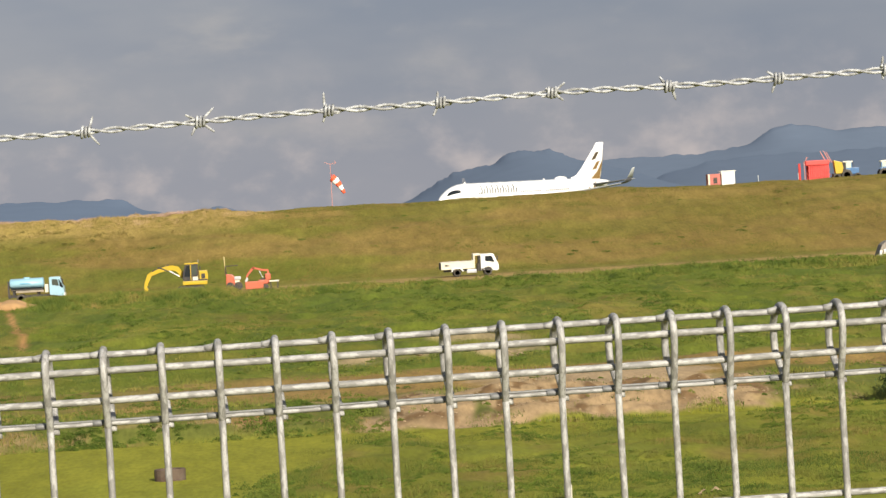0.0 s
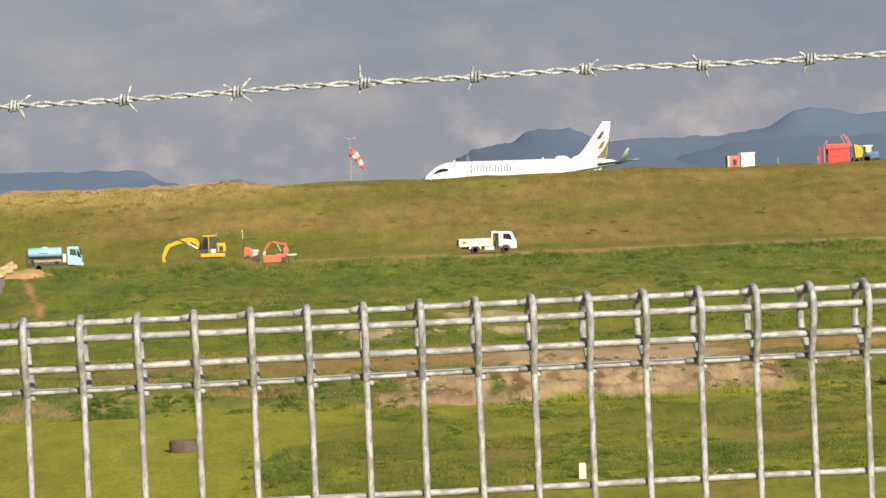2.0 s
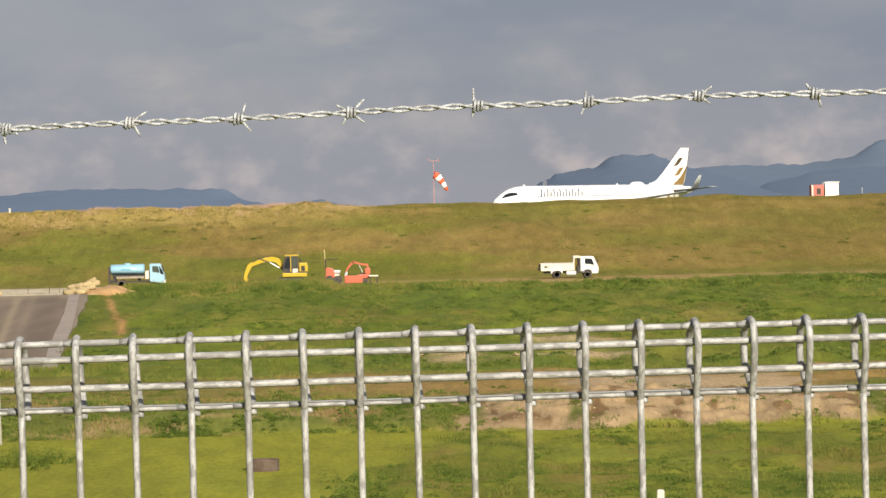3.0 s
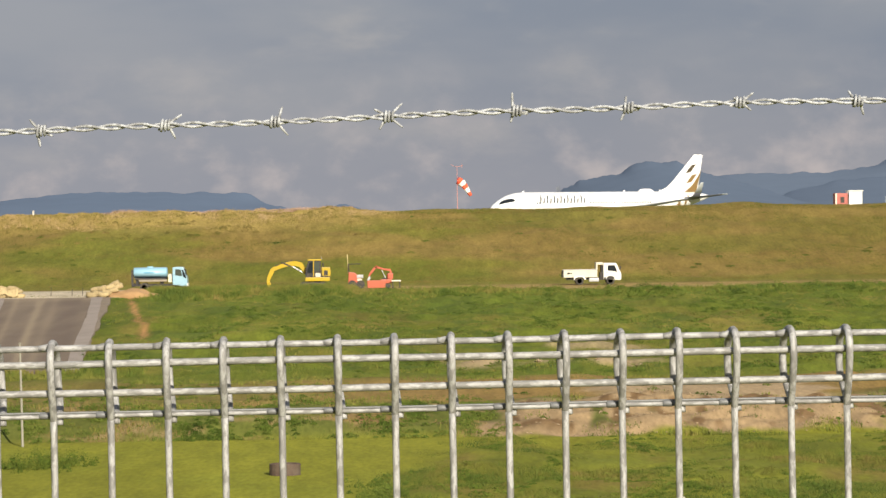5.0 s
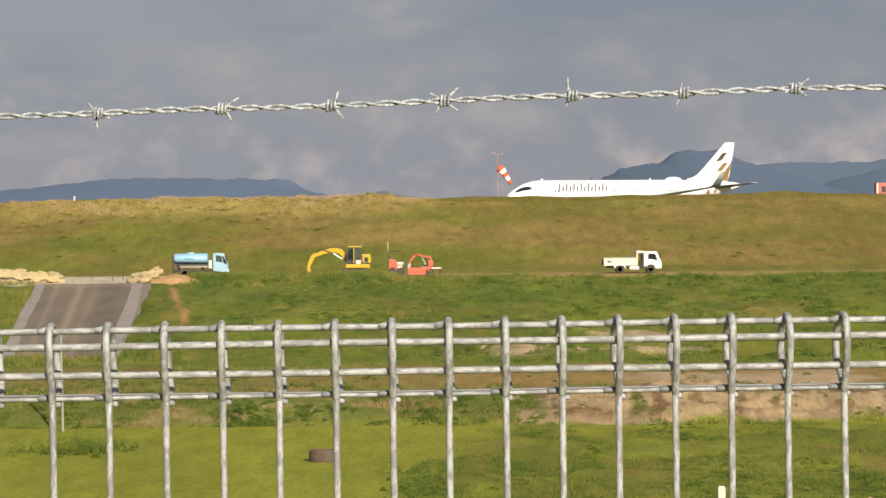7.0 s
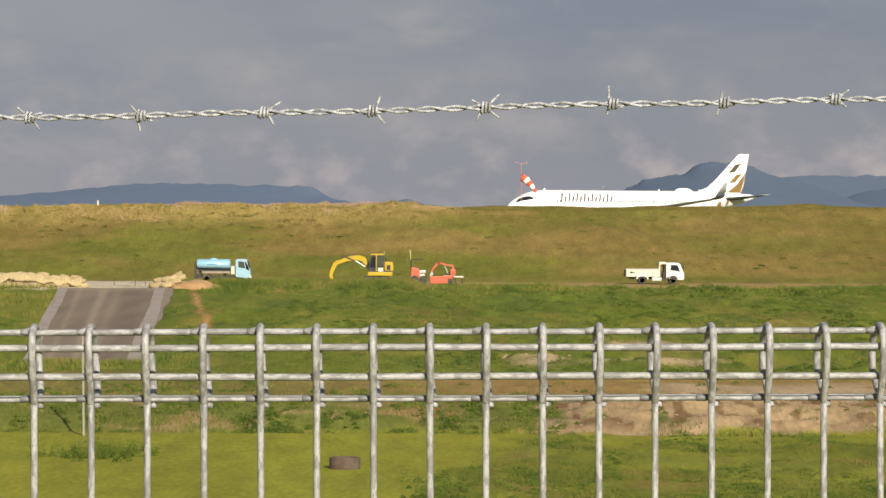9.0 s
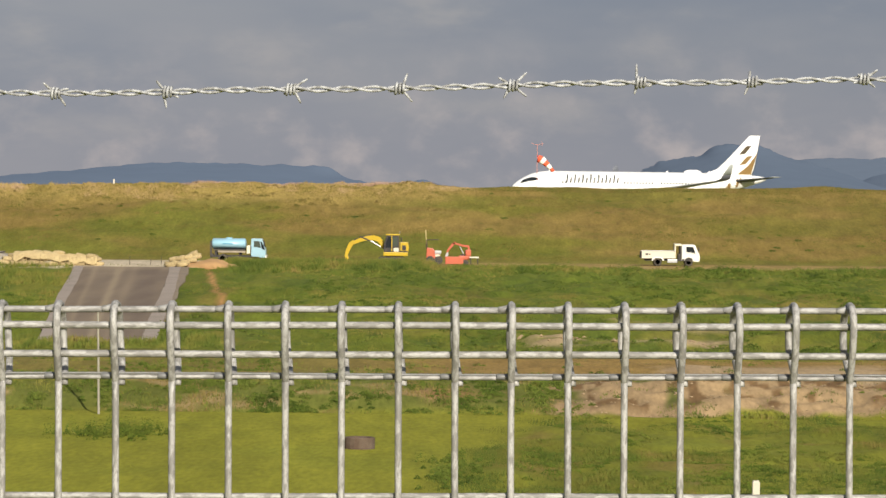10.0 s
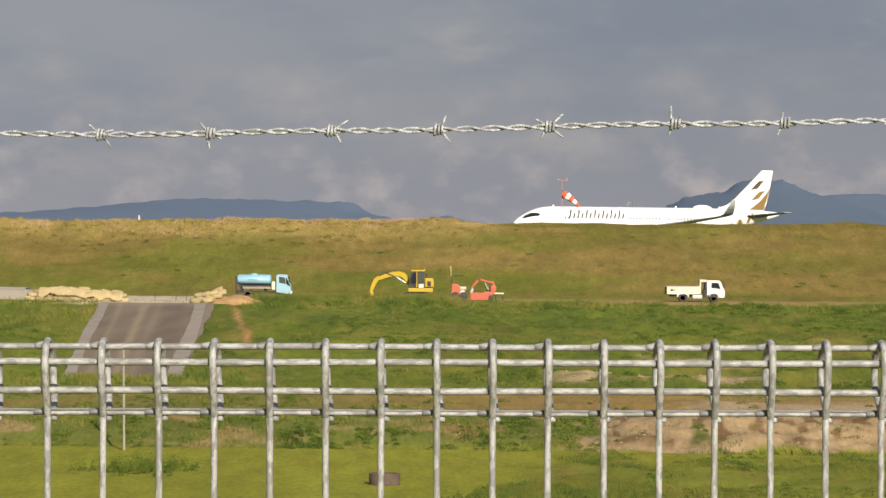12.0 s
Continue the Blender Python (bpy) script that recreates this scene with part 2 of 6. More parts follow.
SAND = material("pale_sandy_soil", (0.27, 0.195, 0.112), 0.95, 0, 0.22, 0.9, 18, 0.6, (0.26, 0.185, 0.105))
DARK_BLOCK = material("stained_dark_concrete", (0.080, 0.050, 0.034), 0.9, 0, 0.3, 3, 26, 0.5, (0.15, 0.12, 0.09))
WOOD_PALE = material("pale_weathered_stake", (0.58, 0.54, 0.44), 0.8, 0, 0.15, 4, 40, 0.2)
POST_CREAM = material("weathered_cream_paint", (0.50, 0.46, 0.38), 0.7, 0, 0.15, 5, 40, 0.1, (0.36, 0.31, 0.24))
POLE_GREY = material("dull_grey_pole", (0.27, 0.25, 0.20), 0.8, 0, 0.2, 3, 40, 0.2)
# pale base colour carries the sky reflected in the tractor cabs' glass
CAB_PALE = material("sky_reflection_pale_glass", (0.42, 0.47, 0.42), 0.2, 0, 0.1, 2, 20, 0.0)
# the shade of the tailplane's underside is put into this grey
TAIL_DARK = material("shaded_tailplane_grey", (0.085, 0.09, 0.10), 0.45, 0.1, 0.1, 0.6, 9, 0.01)
OCHRE = material("dull_ochre_paint", (0.46, 0.37, 0.17), 0.7, 0, 0.2, 4, 40, 0.1)
WOOD_DARK = material("dark_weathered_wood", (0.05, 0.045, 0.03), 0.9, 0, 0.3, 4, 40, 0.3)
LEAF = material("bush_leaf", (0.055, 0.085, 0.022), 0.7, 0, 0.35, 2, 30, 0.0, (0.03, 0.05, 0.015), spec=0.25)
BARK = material("bush_bark", (0.10, 0.075, 0.05), 0.9, 0, 0.3, 5, 50, 0.4)
# the haze of distance is put into the base colour of these four
HILL_NEAR = material("wooded_hills_haze_blue", (0.122, 0.158, 0.220), 1.0, 0, 0.06, 0.006, 0.03, 0, (0.102, 0.136, 0.190), spec=0.0)
HILL_FAR = material("mountains_haze_blue", (0.112, 0.143, 0.196), 1.0, 0, 0.06, 0.006, 0.03, 0, (0.124, 0.156, 0.210), spec=0.0)
HILL_MID = material("foothills_haze_blue", (0.112, 0.142, 0.194), 1.0, 0, 0.06, 0.006, 0.03, 0, (0.132, 0.164, 0.218), spec=0.0)
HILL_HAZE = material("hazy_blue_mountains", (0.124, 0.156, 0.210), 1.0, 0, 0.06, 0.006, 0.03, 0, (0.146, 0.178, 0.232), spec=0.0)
GREEN_SLOPE = grass_material("green_bank_grass", [(0.052, 0.084, 0.016), (0.104, 0.132, 0.023), (0.162, 0.160, 0.032), (0.235, 0.176, 0.055)])
OLIVE_SLOPE = grass_material("olive_embankment_grass", [(0.084, 0.100, 0.017), (0.124, 0.116, 0.023), (0.167, 0.128, 0.034), (0.203, 0.141, 0.051)])
DRY_CREST = grass_material("dry_crest_grass", [(0.200, 0.160, 0.044), (0.292, 0.215, 0.069), (0.372, 0.264, 0.106), (0.445, 0.308, 0.176)])
DRY_BANK = grass_material("dry_bank_grass", [(0.12, 0.112, 0.028), (0.18, 0.138, 0.042), (0.24, 0.168, 0.062), (0.3, 0.205, 0.09)])
TURF = grass_material("mown_turf", [(0.18, 0.188, 0.019), (0.196, 0.202, 0.021), (0.212, 0.21, 0.023), (0.226, 0.212, 0.028)])
RANK_GRASS = grass_material("rank_meadow_grass", [(0.035, 0.060, 0.011), (0.079, 0.106, 0.018), (0.132, 0.132, 0.025), (0.196, 0.142, 0.044)])
WEED = grass_material("leafy_weed_green", [(0.038, 0.060, 0.010), (0.071, 0.104, 0.015), (0.113, 0.144, 0.024), (0.148, 0.158, 0.031)])
WEED_BRIGHT = grass_material("bright_meadow_green", [(0.041, 0.067, 0.010), (0.083, 0.117, 0.016), (0.122, 0.144, 0.023), (0.156, 0.150, 0.032)])
PINK_DRY = grass_material("rusty_seed_heads", [(0.26, 0.17, 0.10), (0.34, 0.22, 0.15), (0.40, 0.27, 0.20), (0.44, 0.30, 0.24)])
TUSSOCK = grass_material("dark_tussock_grass", [(0.100, 0.094, 0.022), (0.144, 0.119, 0.030), (0.194, 0.144, 0.043), (0.237, 0.169, 0.062)])


# ---- building helpers ----
def thing(name, m, label, category, group="", kind=""):
    ob = new(name)
    ob.matrix_basis = m
    return tagged(ob, label, category, group, kind)


def part(name, bm, mat, parent, label="", smooth=False):
    """Links a bmesh as one mesh under a thing or a part."""
    me = bpy.data.meshes.new(name)
    if smooth:
        for f in bm.faces:
            f.smooth = True
    bm.to_mesh(me)
    bm.free()
    me.materials.append(mat)
    ob = new(name, me)
    ob.parent = parent
    return tagged(ob, label)


def again(ob, name, m, parent):
    """Another piece on the same mesh."""
    o = new(name, ob.data)
    o.parent = parent
    o.matrix_basis = m
    return o


def boxes(*specs, bevel=0.0, bm=None):
    """Boxes (x0, x1, y0, y1, z0, z1) in one bmesh."""
    bm = bm or bmesh.new()
    for x0, x1, y0, y1, z0, z1 in specs:
        bmesh.ops.create_cube(bm, size=1, matrix=Matrix.LocRotScale(((x0 + x1) / 2, (y0 + y1) / 2, (z0 + z1) / 2), None, (x1 - x0, y1 - y0, z1 - z0)))
    if bevel:
        bmesh.ops.bevel(bm, geom=bm.edges[:], offset=bevel, segments=2, affect="EDGES", profile=0.6)
    return bm


def prism(profile, y0, y1, bevel=0.0, bm=None):
    """A side outline in (x, z), drawn out from y0 to y1."""
    bm = bm or bmesh.new()
    a = [bm.verts.new((x, y0, z)) for x, z in profile]
    b = [bm.verts.new((x, y1, z)) for x, z in profile]
    n = len(a)
    bm.faces.new(a)
    bm.faces.new(b[::-1])
    for i in range(n):
        bm.faces.new((a[i], b[i], b[(i + 1) % n], a[(i + 1) % n]))
    bmesh.ops.recalc_face_normals(bm, faces=bm.faces[:])
    if bevel:
        bmesh.ops.bevel(bm, geom=bm.edges[:], offset=bevel, segments=2, affect="EDGES", profile=0.6)
    return bm


def tube(path, radius, sides=8, bm=None, caps=True):
    """A round bar along a path; radius may be one number or one for each point."""
    bm = bm or bmesh.new()
    path = [Vector(p) for p in path]
    rad = radius if isinstance(radius, (list, tuple)) else [radius] * len(path)
    rings, side = [], None
    for i, p in enumerate(path):
        d = (path[min(i + 1, len(path) - 1)] - path[max(i - 1, 0)]).normalized()
        if side is None:
            side = d.orthogonal().normalized()
        side = (side - d * side.dot(d)).normalized()
        up = d.cross(side)
        rings.append([bm.verts.new(p + rad[i] * (math.cos(2 * math.pi * k / sides) * side + math.sin(2 * math.pi * k / sides) * up)) for k in range(sides)])
    for a, b in zip(rings, rings[1:]):
        for k in range(sides):
            bm.faces.new((a[k], a[(k + 1) % sides], b[(k + 1) % sides], b[k]))
    if caps:
        bm.faces.new(rings[0][::-1])
        bm.faces.new(rings[-1])
    return bm


def loft(rings, bm=None, caps=True):
    bm = bm or bmesh.new()
    vs = [[bm.verts.new(p) for p in r] for r in rings]
    n = len(vs[0])
    for a, b in zip(vs, vs[1:]):
        for k in range(n):
            bm.faces.new((a[k], a[(k + 1) % n], b[(k + 1) % n], b[k]))
    if caps:
        bm.faces.new(vs[0][::-1])
        bm.faces.new(vs[-1])
    bmesh.ops.recalc_face_normals(bm, faces=bm.faces[:])
    return bm


def wheel(parent, x, y, z, r, w, name="wheel"):
    """A wheel with its axle along y: a tyre with a hollow, and a dished rim."""
    n = 20
    ring = lambda rr, yy: [(x + rr * math.cos(2 * math.pi * k / n), yy, z + rr * math.sin(2 * math.pi * k / n)) for k in range(n)]
    tyre = part(name, loft([ring(r * 0.6, y - w / 2), ring(r * 0.93, y - w / 2), ring(r, y - w * 0.36), ring(r, y + w * 0.36), ring(r * 0.93, y + w / 2), ring(r * 0.6, y + w / 2)]), RUBBER, parent, smooth=True)
    part("rim", loft([ring(r * 0.60, y - w * 0.5), ring(r * 0.52, y - w * 0.32), ring(r * 0.2, y - w * 0.30), ring(r * 0.14, y - w * 0.44), ring(r * 0.02, y - w * 0.44)]), RIM, tyre, "grey steel rim", smooth=True)
    return tyre


# ---- lie of the land ----
PROFILE_Y = [-5000, 4.5, 12, 70, 92, 132.8, 134.6, 140, 164, 173, 229, 237, 240, 261, 266, 294, 299, 303, 345, 5000]
PROFILE_Z = [0, 0, -0.5, -7.1, -7.6, -7.6, -7.2, -6.62, -6.66, -6.58, -4.36, -4.0, -3.9, -3.9, -3.5, 2.05, 2.5, 2.4, -0.4, -0.4]


def wobble(x, y, s, seed=0.0):
    """Smooth unevenness between about -1 and 1, with features of s metres."""
    a, b = x / s + seed * 1.7, y / s + seed * 2.3
    return (np.sin(1.9 * a + 1.3 * np.sin(1.1 * b + seed)) + np.sin(2.3 * b + 1.7 * np.sin(0.9 * a + 2 * seed)) + np.sin(1.3 * a + 1.6 * b + np.sin(2.1 * a - 0.7 * b))) / 3


def smooth(v, lo, hi):
    k = np.clip((v - lo) / (hi - lo), 0, 1)
    return k * k * (3 - 2 * k)


def lumps(x, y, s, seed=0.0):
    """Irregular swells between -1 and 1, about s metres across."""
    a, b = np.asarray(x, float) / s + 17.3 * seed, np.asarray(y, float) / s + 5.9 * seed
    i, j = np.floor(a), np.floor(b)
    u, v = a - i, b - j
    u, v = u * u * (3 - 2 * u), v * v * (3 - 2 * v)
    def at(p, q):
        h = np.sin(p * 12.9898 + q * 78.233 + seed * 3.7) * 43758.5453
        return h - np.floor(h)
    return 2 * ((at(i, j) * (1 - u) + at(i + 1, j) * u) * (1 - v) + (at(i, j + 1) * (1 - u) + at(i + 1, j + 1) * u) * v) - 1


def ramp_sides(y):
    """How far the asphalt ramp reaches at y: outer left, inner left, inner right, outer right."""
    k = (229 - y) / 56.0
    return -28.05 + 5.0 * k, -27.4 + 5.0 * k, -20.9 + 3.7 * k, -19.4 + 2.9 * k


def on_ramp(x, y, edge=0.4):
    a, _, _, d = ramp_sides(y)
    return smooth(x, a - edge, a) * (1 - smooth(x, d, d + edge)) * smooth(y, 171, 172.5) * (1 - smooth(y, 239, 240))


def height(x, y):
    x, y = np.asarray(x, float), np.asarray(y, float)
    bend = 1.2 * wobble(x, 0 * x, 21.0, 2) * smooth(y, 120, 134) * (1 - smooth(y, 150, 175))
    z = np.interp(y + bend, PROFILE_Y, PROFILE_Z)
    # a flat terrace behind the crest, to the east
    table = 2.42 * smooth(x, 44, 54) * (1 - smooth(y, 450, 466)) * smooth(y, 300, 303)
    z = np.where(y > 301, np.maximum(z, table), z)
    rough = smooth(y, 134, 137) * (1 - smooth(y, 236, 239)) + smooth(y, 263, 268) * (1 - smooth(y, 330, 345))
    rough = rough * (1 - on_ramp(x, y, 2.0))
    z = z + rough * (0.17 * wobble(x, y, 4.1, 1) + 0.06 * wobble(x, y, 1.5, 4) + 0.12 * wobble(x, y, 11, 7))
    # weedy humps on the green bank, higher along the haul road
    humps = smooth(y, 165, 171) * (1 - smooth(y, 236.5, 238.5)) * (1 - on_ramp(x, y, 1.6)) * (1 - smooth(-x, 15.5, 17) * smooth(x, -20.5, -19) * smooth(y, 196, 200))
    z = z + humps * (0.20 * np.maximum(lumps(x, y * 0.6, 1.7, 1), -0.3) + 0.13 * lumps(x, y * 0.8, 0.8, 2) + 0.16 * lumps(x, y, 4.3, 3))
    z = z + 0.30 * np.maximum(lumps(x, y * 0.7, 1.5, 4) + 0.5 * lumps(x, y, 5, 6), 0) * smooth(y, 229, 233) * (1 - smooth(y, 236.5, 238)) * smooth(x, -16.5, -15)
    z = z + 0.07 * lumps(x, y * 0.7, 1.3, 5) * smooth(y, 264, 270) * (1 - smooth(y, 296, 302))
    # tussocky crest to the west
    crest = smooth(y, 288, 296) * (1 - smooth(y, 303, 312)) * (1 - smooth(x, -6, 2))
    z = z + crest * (-0.02 + 0.13 * wobble(x, y, 3.2, 3) + 0.30 * np.maximum(lumps(x, y * 0.6, 1.2, 11) - 0.25, 0) + 0.12 * lumps(x, y, 0.7, 12) - 0.25 * smooth(-x, 32, 36) + 0.22 * smooth(x, -6, -4.5) * (1 - smooth(x, -2.6, -1.8)))
    # the meadow
    z = z + 0.06 * wobble(x, y, 7, 5) * smooth(y, 60, 80) * (1 - smooth(y, 126, 132))
    # hummocks to the east, and softer swells in the rank grass
    east = smooth(x, 21, 25) * smooth(y, 126, 134) * (1 - smooth(y, 168, 180))
    z = z + east * (0.34 * wobble(x, y, 3.3, 6.1) + 0.16 * wobble(x, y, 1.4, 2.9))
    rank = smooth(x - 0.10 * (y - 100), -0.6, 1.5) * smooth(y, 88, 94) * (1 - smooth(y, 127, 132))
    z = z + rank * (0.05 + 0.15 * lumps(x, y * 0.5, 1.9, 7) + 0.07 * lumps(x, y * 0.6, 0.8, 8) + 0.14 * lumps(x, y * 0.5, 5.5, 9)) + 0.25 * smooth(x, 16, 24) * rank
    # broken sandy edge
    sand = (1 - smooth(x + wobble(x, y, 3, 8), 21, 23)) * smooth(x + 2 * wobble(x, y, 3, 8), 4.5, 6.5) * smooth(y, 132, 134) * (1 - smooth(y, 141, 144))
    z = z + sand * (0.26 * lumps(x, y * 0.6, 1.3, 13) + 0.12 * lumps(x, y * 0.8, 0.6, 14) + 0.08)
    z = z + 0.14 * spoil(x, y)
    return z


def hz(x, y):
    return float(height(x, y))


def spoil(x, y):
    """Where patches of tipped sand lie on the green bank."""
    k = smooth(wobble(x, y * 0.3, 2.7, 3.4) + 0.5 * wobble(x, y, 1.0, 5.1), -0.35, 0.15)
    return k * smooth(x, 3, 5) * (1 - smooth(x, 14, 17)) * (np.exp(-((y - 176.5) / 3.0) ** 4) + 0.8 * np.exp(-((y - 186 + 0.3 * (x - 12)) / 2.2) ** 4) * smooth(x, 8, 10))


def ground_colour(x, y):
    """The bare colour of each stretch of land: turf, soil, sand and dust."""
    def lay(c, k, new_c):
        return c + (np.asarray(new_c)[None, :] - c) * k[:, None]
    w1, w2, w3 = wobble(x, y, 9, 1.2), wobble(x, y, 2.7, 3.4), wobble(x, y, 1.0, 5.1)
    c = np.tile(np.array([0.203, 0.199, 0.022]), (len(x), 1))                                # mown meadow
    c = lay(c, smooth(w1 + 0.5 * w2, 0.1, 0.9) * 0.5, (0.180, 0.19, 0.022))
    bank = smooth(y, 132.5, 134.5)
    c = lay(c, bank, (0.112, 0.122, 0.024))
    c = lay(c, bank * smooth(w2 + 0.7 * w3, 0.15, 0.75) * (1 - smooth(y, 141, 146)), (0.26, 0.19, 0.085))
    c = lay(c, smooth(y, 142, 146) * (1 - smooth(y, 160, 166)) * (0.45 + 0.55 * smooth(x, -9, 3)), (0.245, 0.160, 0.052))        # terrace
    c = lay(c, smooth(y, 160, 168), (0.115, 0.136, 0.017))                                   # green bank
    c = lay(c, smooth(y, 165, 172) * smooth(w1 + 0.6 * w2, 0.0, 0.8), (0.165, 0.158, 0.028))
    c = lay(c, smooth(y, 166, 172) * smooth(lumps(x, y * 0.35, 2.2, 4.4) + 0.5 * lumps(x, y * 0.5, 0.8, 1.5), 0.0, 0.7) * 0.75, (0.066, 0.096, 0.016))
    c = lay(c, smooth(y, 166, 172) * (1 - smooth(y, 226, 232)) * smooth(lumps(x, y * 0.3, 3.4, 9.4) + 0.4 * lumps(x, y * 0.4, 1.0, 6.5), 0.25, 0.9) * 0.7, (0.185, 0.145, 0.035))
    c = lay(c, 0.6 * smooth(y, 205, 228), (0.085, 0.112, 0.017))
    sx = x + 1.6 * w2 + 0.8 * w3
    c = lay(c, (1 - smooth(sx, 21.0, 22.5)) * smooth(sx, 4.6, 5.8) * smooth(y + 0.5 * w3 + 0.9 * w2 * smooth(x, 4, 8), 132.4, 133.4) * (1 - smooth(y, 141.5, 143)), (0.310, 0.216, 0.116))
    c = lay(c, (1 - smooth(sx, 21.0, 22.5)) * smooth(sx, 4.6, 5.8) * smooth(y, 133, 135) * (1 - smooth(y, 141.5, 143)) * smooth(lumps(x, y * 0.5, 0.45, 2.2) + 0.7 * lumps(x, y * 0.4, 1.3, 7.7) + 0.25 * smooth(x, 10, 13), 0.28, 0.62) * 0.9, (0.150, 0.088, 0.040))
    c = lay(c, smooth(sx, 3.5, 5) * (1 - smooth(sx, 12, 15)) * smooth(y, 134, 136) * (1 - smooth(y, 140, 142)) * smooth(lumps(x, y * 0.35, 1.2, 6.6), 0.25, 0.6) * 0.9, (0.082, 0.100, 0.018))
    c = lay(c, (1 - smooth(sx + 0.1 * (y - 140), 21.0, 22.5)) * smooth(sx, 9, 11) * smooth(y, 141, 142) * (1 - smooth(y + w2, 152, 156)), (0.335, 0.240, 0.135))
    c = lay(c, spoil(x, y), (0.36, 0.268, 0.150))
    c = lay(c, np.clip(1.3 * np.exp(-((x + 0.2 + 0.4 * w3) / 1.0) ** 2) * np.exp(-((y - 137.0) / 2.0) ** 2), 0, 1) * (0.6 + 0.4 * smooth(w3, -0.5, 0.5)), (0.225, 0.125, 0.058))
    # dusty haul road under the embankment
    c = lay(c, smooth(y + 0.5 * w2, 241, 243) * (1 - smooth(y + 0.5 * w2, 262, 265)) * (0.75 + 0.25 * smooth(x, -10, 20)), (0.290, 0.200, 0.072))
    c = lay(c, np.exp(-((y - 246.5 + 0.5 * w2) / 2.2) ** 2) * smooth(x, 2, 12) * 0.55 * smooth(lumps(x, y * 0.2, 5, 3), -0.7, 0.3), (0.36, 0.27, 0.135))
    c = lay(c, smooth(y + 0.5 * w2, 236, 238) * (1 - smooth(y, 256, 260)) * smooth(x, -36, -34) * (1 - smooth(x, -20, -18)), (0.50, 0.42, 0.30))
    c = lay(c, smooth(y, 257, 263), (0.150, 0.137, 0.026))                                   # embankment
    e1, e2 = lumps(x, y * 1.6, 13, 3) + 0.5 * lumps(x, y * 1.4, 4.5, 5), lumps(x, y * 1.3, 2.6, 8)
    c = lay(c, smooth(y, 262, 266) * smooth(e1 + 0.4 * e2 - 0.012 * np.minimum(x, 0), -0.35, 0.6) * 0.85, (0.218, 0.148, 0.045))
    c = lay(c, smooth(y, 264, 268) * (1 - smooth(y + 3 * e2, 276, 288)) * smooth(-e1 + 0.5 * e2 - 0.012 * (x - 5), -0.1, 0.8) * 0.7, (0.110, 0.124, 0.018))
    c = lay(c, smooth(y, 262, 266) * smooth(lumps(x, y, 0.9, 9) + 0.4 * e2, 0.75, 1.1) * 0.5, (0.095, 0.105, 0.018))
    c = lay(c, smooth(y, 262, 270) * smooth(x, 8, 36) * 0.55, (0.150, 0.106, 0.030))
    c = lay(c, smooth(y + 1.5 * w2, 284, 293) * (0.08 + 0.84 * (1 - smooth(x, -8, 2))), (0.300, 0.222, 0.066))
    c = lay(c, smooth(y, 345, 380), (0.14, 0.145, 0.04))
    c = lay(c, 0.8 * np.exp(-((x - 7.7) / 0.5) ** 2 - ((y - 102) / 1.6) ** 2), (0.28, 0.17, 0.085))
    c = lay(c, smooth(x + 1.2 * w1 - 0.10 * (y - 100), -1.4, 0.8) * (1 - smooth(y, 124, 131)) * smooth(y, 70, 90) * (0.45 + 0.35 * smooth(w2, -0.4, 0.6)), (0.128, 0.140, 0.020))
    c = lay(c, smooth(x - 0.10 * (y - 100), -0.4, 1.2) * (1 - smooth(y, 126, 132)) * smooth(y, 80, 92) * smooth(lumps(x, y * 0.3, 2.6, 2.6) + 0.4 * lumps(x, y * 0.4, 0.9, 3.6), 0.1, 0.8) * 0.7, (0.195, 0.140, 0.036))
    # a runnel of washed-out soil, and its heap at the top
    rx = -18.6 + (237 - y) * 0.10 + 0.35 * w2
    c = lay(c, np.exp(-((x - rx) / 0.22) ** 2) * smooth(y, 189, 198) * (1 - smooth(y, 237, 240)), (0.40, 0.215, 0.085))
    return np.clip(c, 0.01, 0.8)


